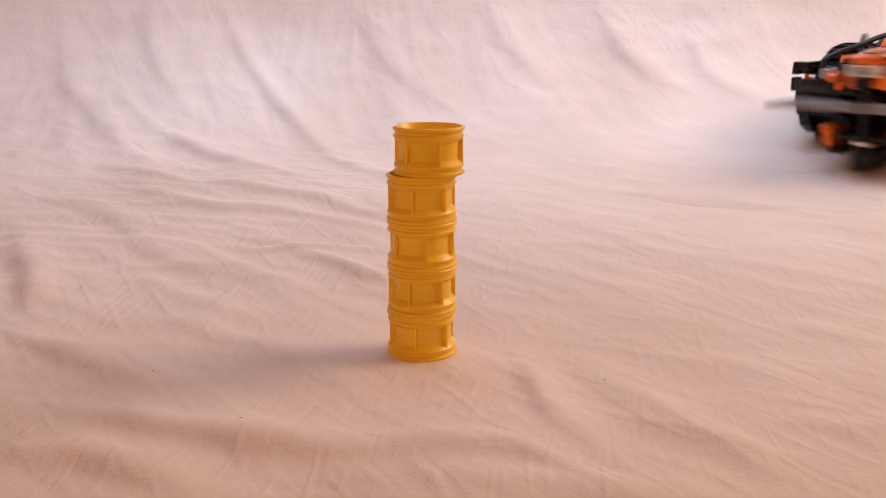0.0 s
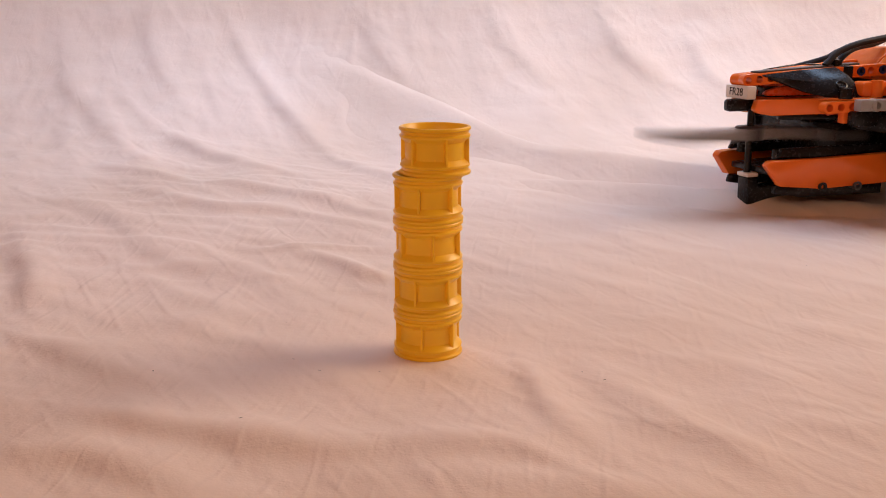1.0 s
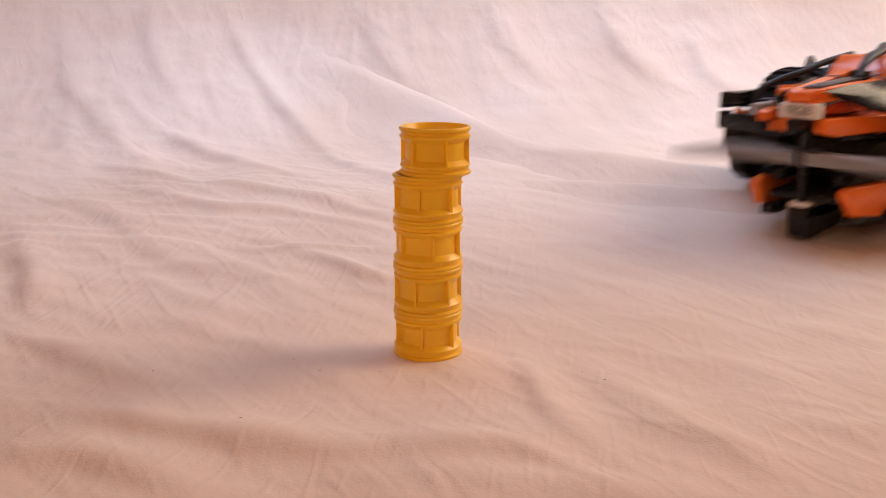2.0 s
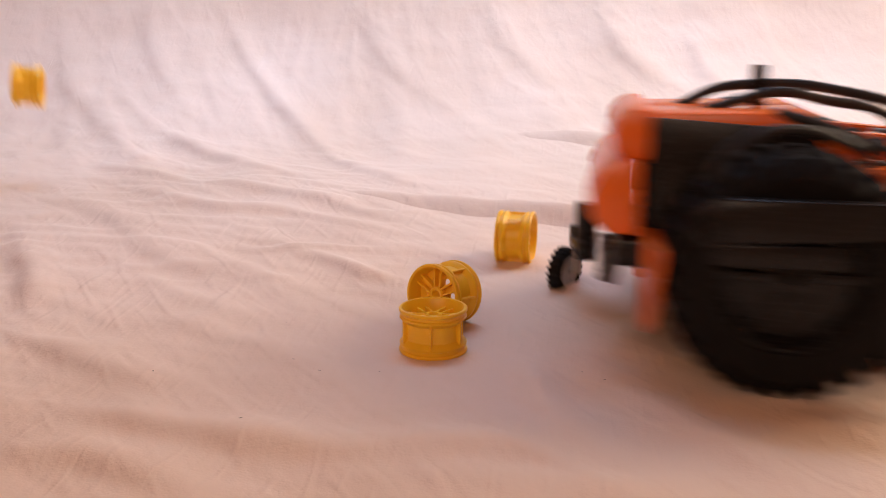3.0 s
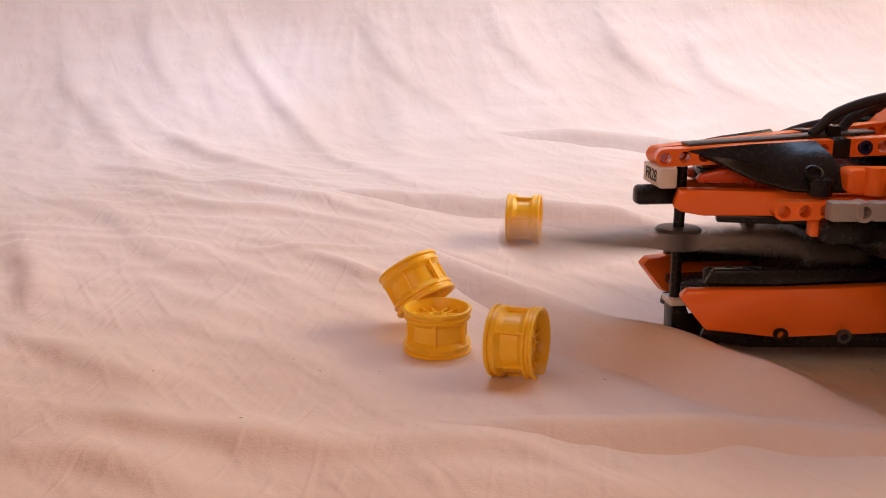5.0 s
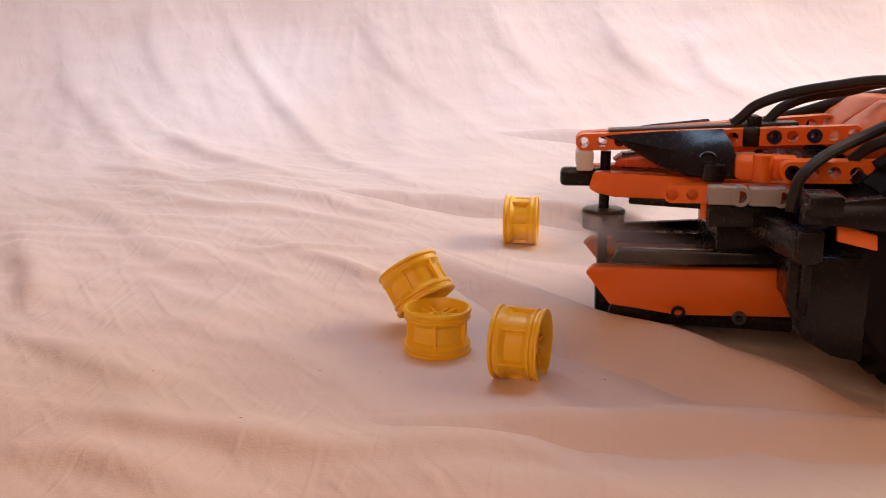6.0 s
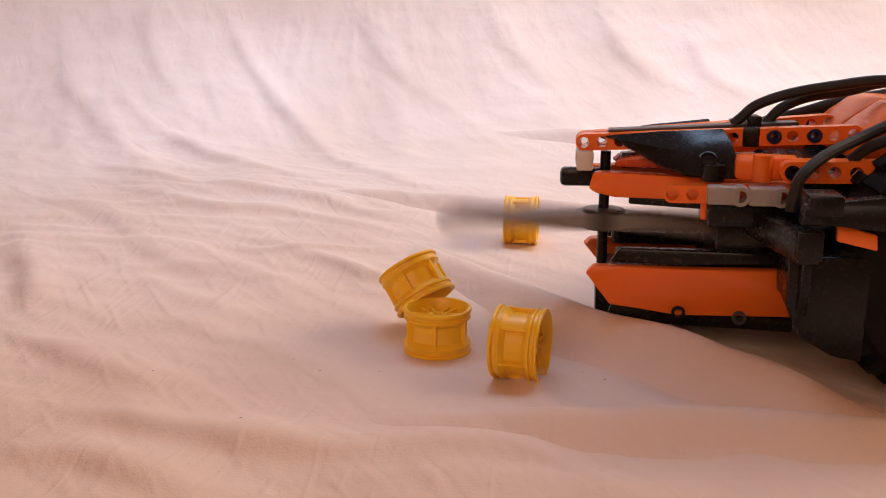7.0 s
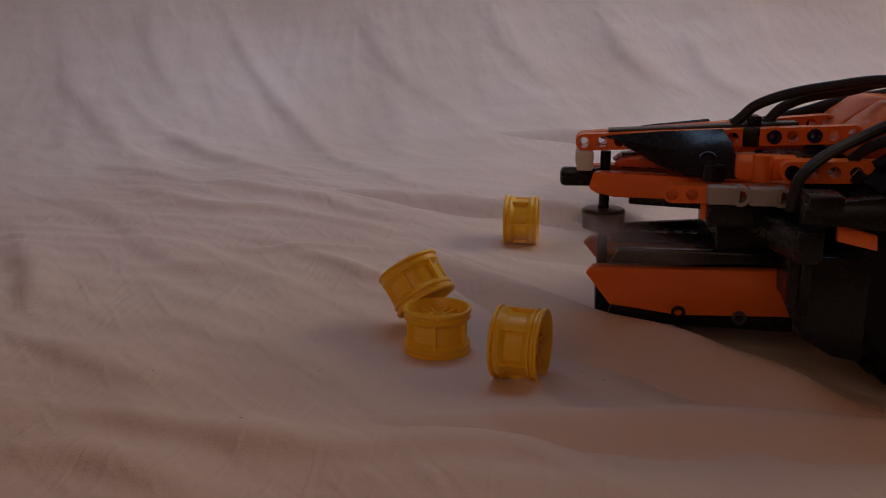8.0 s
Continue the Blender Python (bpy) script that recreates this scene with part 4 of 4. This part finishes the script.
def motions():
    walk(robot, [(t, robot_pose(x, y, h, z)) for t, x, y, z, h in ROBOT_PATH])
    walk(caster, [(t, pose(-0.110, 0.022, 0, 0, 0, a)) for t, a in CASTER_PATH])
    # folds of the sheet that the robot drags up and lets go
    for ob, rows in ((FOLD_BACK, ((0.0, -0.034), (0.3, -0.018), (0.6, -0.004), (1.0, 0.0), (2.0, 0.0), (2.5, -0.014), (2.8, -0.034), (8.0, -0.034))),
                     (FOLD_BACK_LOW, ((0.0, -0.006), (0.5, -0.002), (1.0, 0.0), (2.0, 0.0), (2.5, -0.012), (2.8, -0.030), (8.0, -0.030))),
                     (FOLD_MIDDLE, ((0.0, -0.030), (2.0, -0.030), (2.6, -0.012), (2.9, -0.003), (3.3, 0.0), (8.0, 0.0))),
                     (FOLD_FAR, ((0.0, -0.030), (2.1, -0.030), (2.6, -0.012), (2.9, -0.003), (3.3, 0.0), (8.0, 0.0))),
                     (FOLD_NEAR, ((0.0, -0.036), (3.6, -0.036), (4.2, -0.026), (4.5, -0.018), (4.7, -0.008), (5.2, 0.0), (8.0, 0.0))),
                     (FOLD_FRONT, ((0.0, -0.026), (4.0, -0.026), (4.6, -0.010), (5.2, -0.002), (5.8, 0.0), (8.0, 0.0)))):
        walk(ob, [(t, pose(0, 0, z)) for t, z in rows])
    # the blade turns without a pause
    walk(blade, [(k / 30, pose(0.0967, 0, 0.0500, 0, 0, 90 + 75 * k)) for k in range(241)])
    # base rim slides a little with the sheet
    up = (0, 0, 1)
    walk(rim_bottom, [(0.0, rim_pose(-0.0094, 0.0, 0.01, up, 20)), (0.5, rim_pose(-0.0079, 0.0, 0.01, up, 20)),
                      (1.0, rim_pose(-0.0067, 0.0, 0.01, up, 20)), (1.7, rim_pose(-0.0067, 0.0, 0.01, up, 20)),
                      (2.4, rim_pose(-0.0065, 0.0, 0.01, up, 20)), (2.8, rim_pose(-0.0057, 0.0016, 0.01, up, 24)),
                      (3.2, rim_pose(-0.003, 0.0016, 0.01, up, 26)), (3.7, rim_pose(-0.0022, 0.0016, 0.01, up, 26)),
                      (3.9, rim_pose(-0.0025, 0.0016, 0.01, up, 26)), (8.0, rim_pose(-0.0025, 0.0016, 0.01, up, 26))])
    # the one that falls behind the base and later rolls off to the robot
    walk(rim_second, [(0.0, rim_pose(-0.0091, 0.0, 0.03, up, 8)), (0.5, rim_pose(-0.0077, 0.0, 0.03, up, 8)),
                      (1.0, rim_pose(-0.0065, 0.0, 0.03, up, 8)), (2.35, rim_pose(-0.0065, 0.0, 0.03, up, 8)),
                      (2.5, rim_pose(-0.002, 0.0123, 0.0341, (-0.3, -0.5, 0.8), 8)),
                      (2.65, rim_pose(0, 0.0325, 0.0185, (-0.50, -0.70, 0.30), 0)),
                      (2.8, rim_pose(0.0006, 0.0368, 0.0158, (-0.60, -0.78, 0.10), 0)),
                      (3.72, rim_pose(0.0006, 0.0368, 0.0158, (-0.60, -0.78, 0.10), 0)),
                      (3.8, rim_pose(0.0119, 0.0286, 0.0156, (-0.35, -0.90, 0.05), -40)),
                      (3.9, rim_pose(0.0396, 0.0159, 0.0153, (-0.05, -1.0, 0.05), -110)),
                      (4.0, rim_pose(0.0471, 0.0175, 0.0153, (0.0, -1.0, 0.05), -140)),
                      (4.1, rim_pose(0.0604, 0.017, 0.0153, (-0.03, -1.0, 0.05), -190)),
                      (4.2, rim_pose(0.0708, 0.0154, 0.0153, (-0.06, -1.0, 0.05), -232)),
                      (4.3, rim_pose(0.0728, 0.0133, 0.0153, (-0.1, -1.0, 0.05), -240)),
                      (4.4, rim_pose(0.0728, 0.0122, 0.0153, (-0.1, -1.0, 0.05), -240)),
                      (4.5, rim_pose(0.0752, 0.0115, 0.0166, (-0.55, -0.78, -0.25), -240)),
                      (4.6, rim_pose(0.059, -0.0116, 0.016, (0.05, -0.95, -0.3), -270)),
                      (4.7, rim_pose(0.0324, -0.0172, 0.016, (0.75, -0.6, -0.1), -300)),
                      (4.9, rim_pose(0.0303, -0.0303, 0.0152, (0.93, -0.36, 0.03), -330)),
                      (5.4, rim_pose(0.0316, -0.0338, 0.0152, (0.94, -0.33, 0.0), -340)),
                      (8.0, rim_pose(0.0316, -0.0338, 0.0152, (0.94, -0.33, 0.0), -340))])
    # the one that is flung past the left edge, rolls back and ends leaning on the base
    walk(rim_middle, [(0.0, rim_pose(-0.0091, 0.0, 0.05, up, 40)), (0.5, rim_pose(-0.0076, 0.0, 0.05, up, 40)),
                      (1.0, rim_pose(-0.0065, 0.0, 0.05, up, 40)), (2.35, rim_pose(-0.0065, 0.0, 0.05, up, 40)),
                      (2.45, rim_pose(-0.098, 0.0872, 0.0785, (-0.5, -0.3, 0.8), 40)),
                      (2.6, rim_pose(-0.2593, 0.227, 0.129, (-0.8, 0.0, 0.6), 40)),
                      (2.8, rim_pose(-0.3281, 0.3289, 0.1242, (-0.95, -0.2, -0.1), 40)),
                      (2.9, rim_pose(-0.3202, 0.3207, 0.1171, (-0.95, -0.2, 0.0), 0)),
                      (3.0, rim_pose(-0.307, 0.3109, 0.0956, (-0.95, -0.25, 0.1), -60)),
                      (3.1, rim_pose(-0.2902, 0.3219, 0.0611, (-0.95, -0.30, 0.1), -130)),
                      (3.2, rim_pose(-0.2712, 0.3195, 0.0362, (-0.90, -0.42, 0.1), -210)),
                      (3.3, rim_pose(-0.2283, 0.2655, 0.0321, (-0.88, -0.45, 0.1), -290)),
                      (3.4, rim_pose(-0.1802, 0.216, 0.0284, (-0.85, -0.5, 0.1), -375)),
                      (3.5, rim_pose(-0.1376, 0.169, 0.0249, (-0.85, -0.5, 0.1), -460)),
                      (3.6, rim_pose(-0.0996, 0.1359, 0.0224, (-0.85, -0.5, 0.15), -545)),
                      (3.7, rim_pose(-0.0591, 0.0991, 0.0196, (-0.8, -0.55, 0.2), -625)),
                      (3.8, rim_pose(-0.0238, 0.0467, 0.018, (-0.7, -0.5, 0.4), -680)),
                      (3.9, rim_pose(-0.0124, 0.0323, 0.0225, (-0.48, 0.10, 0.85), -690)),
                      (4.0, rim_pose(-0.0124, 0.0302, 0.0224, (-0.48, 0.42, 0.77), -690)),
                      (8.0, rim_pose(-0.0124, 0.0302, 0.0224, (-0.48, 0.42, 0.77), -690))])
    # the one that comes to rest farther back
    walk(rim_fourth, [(0.0, rim_pose(-0.0091, 0.0, 0.07, up, 15)), (0.5, rim_pose(-0.0076, 0.0, 0.07, up, 15)),
                      (1.0, rim_pose(-0.0064, 0.0, 0.07, up, 15)), (2.35, rim_pose(-0.0064, 0.0, 0.07, up, 15)),
                      (2.5, rim_pose(0.003, 0.0236, 0.0553, (0.4, -0.2, 0.8), 15)),
                      (2.65, rim_pose(0.0179, 0.0658, 0.02, (0.9, -0.25, 0.2), 0)),
                      (2.8, rim_pose(0.0267, 0.0898, 0.0189, (0.95, -0.25, 0.0), -30)),
                      (2.9, rim_pose(0.0354, 0.1115, 0.0206, (0.96, -0.25, 0.0), -100)),
                      (3.0, rim_pose(0.0419, 0.1304, 0.022, (0.96, -0.25, 0.0), -170)),
                      (3.2, rim_pose(0.0536, 0.1653, 0.0246, (0.97, -0.22, 0.0), -255)),
                      (3.5, rim_pose(0.0624, 0.1909, 0.0265, (0.97, -0.2, 0.0), -340)),
                      (4.0, rim_pose(0.059, 0.174, 0.0252, (0.97, -0.2, 0.0), -275)),
                      (4.5, rim_pose(0.0535, 0.1715, 0.0251, (0.97, -0.2, 0.0), -260)),
                      (5.8, rim_pose(0.0478, 0.1653, 0.0246, (0.97, -0.16, 0.0), -240)),
                      (8.0, rim_pose(0.0478, 0.1653, 0.0246, (0.97, -0.16, 0.0), -240))])
    # the top one flies off
    walk(rim_top, [(0.0, rim_pose(-0.006, 0.0, 0.09, (0, 0, -1), 10)), (0.5, rim_pose(-0.0045, 0.0, 0.09, (0, 0, -1), 10)),
                   (1.0, rim_pose(-0.0034, 0.0, 0.09, (0, 0, -1), 10)), (2.35, rim_pose(-0.0034, 0.0, 0.09, (0, 0, -1), 10)),
                   (2.5, rim_pose(-0.1568, 0.0369, 0.1156, (-0.5, 0, -0.8), 10)),
                   (2.7, rim_pose(-0.3863, 0.1388, 0.0674, (-1.0, 0, -0.2), 10)),
                   (2.9, rim_pose(-0.5296, 0.1967, 0.027, (-1.0, 0.2, 0.0), 0)),
                   (3.3, rim_pose(-0.5946, 0.2135, 0.0282, (-1.0, 0.2, 0.0), -60)),
                   (8.0, rim_pose(-0.5946, 0.2135, 0.0282, (-1.0, 0.2, 0.0), -60))])


motions()
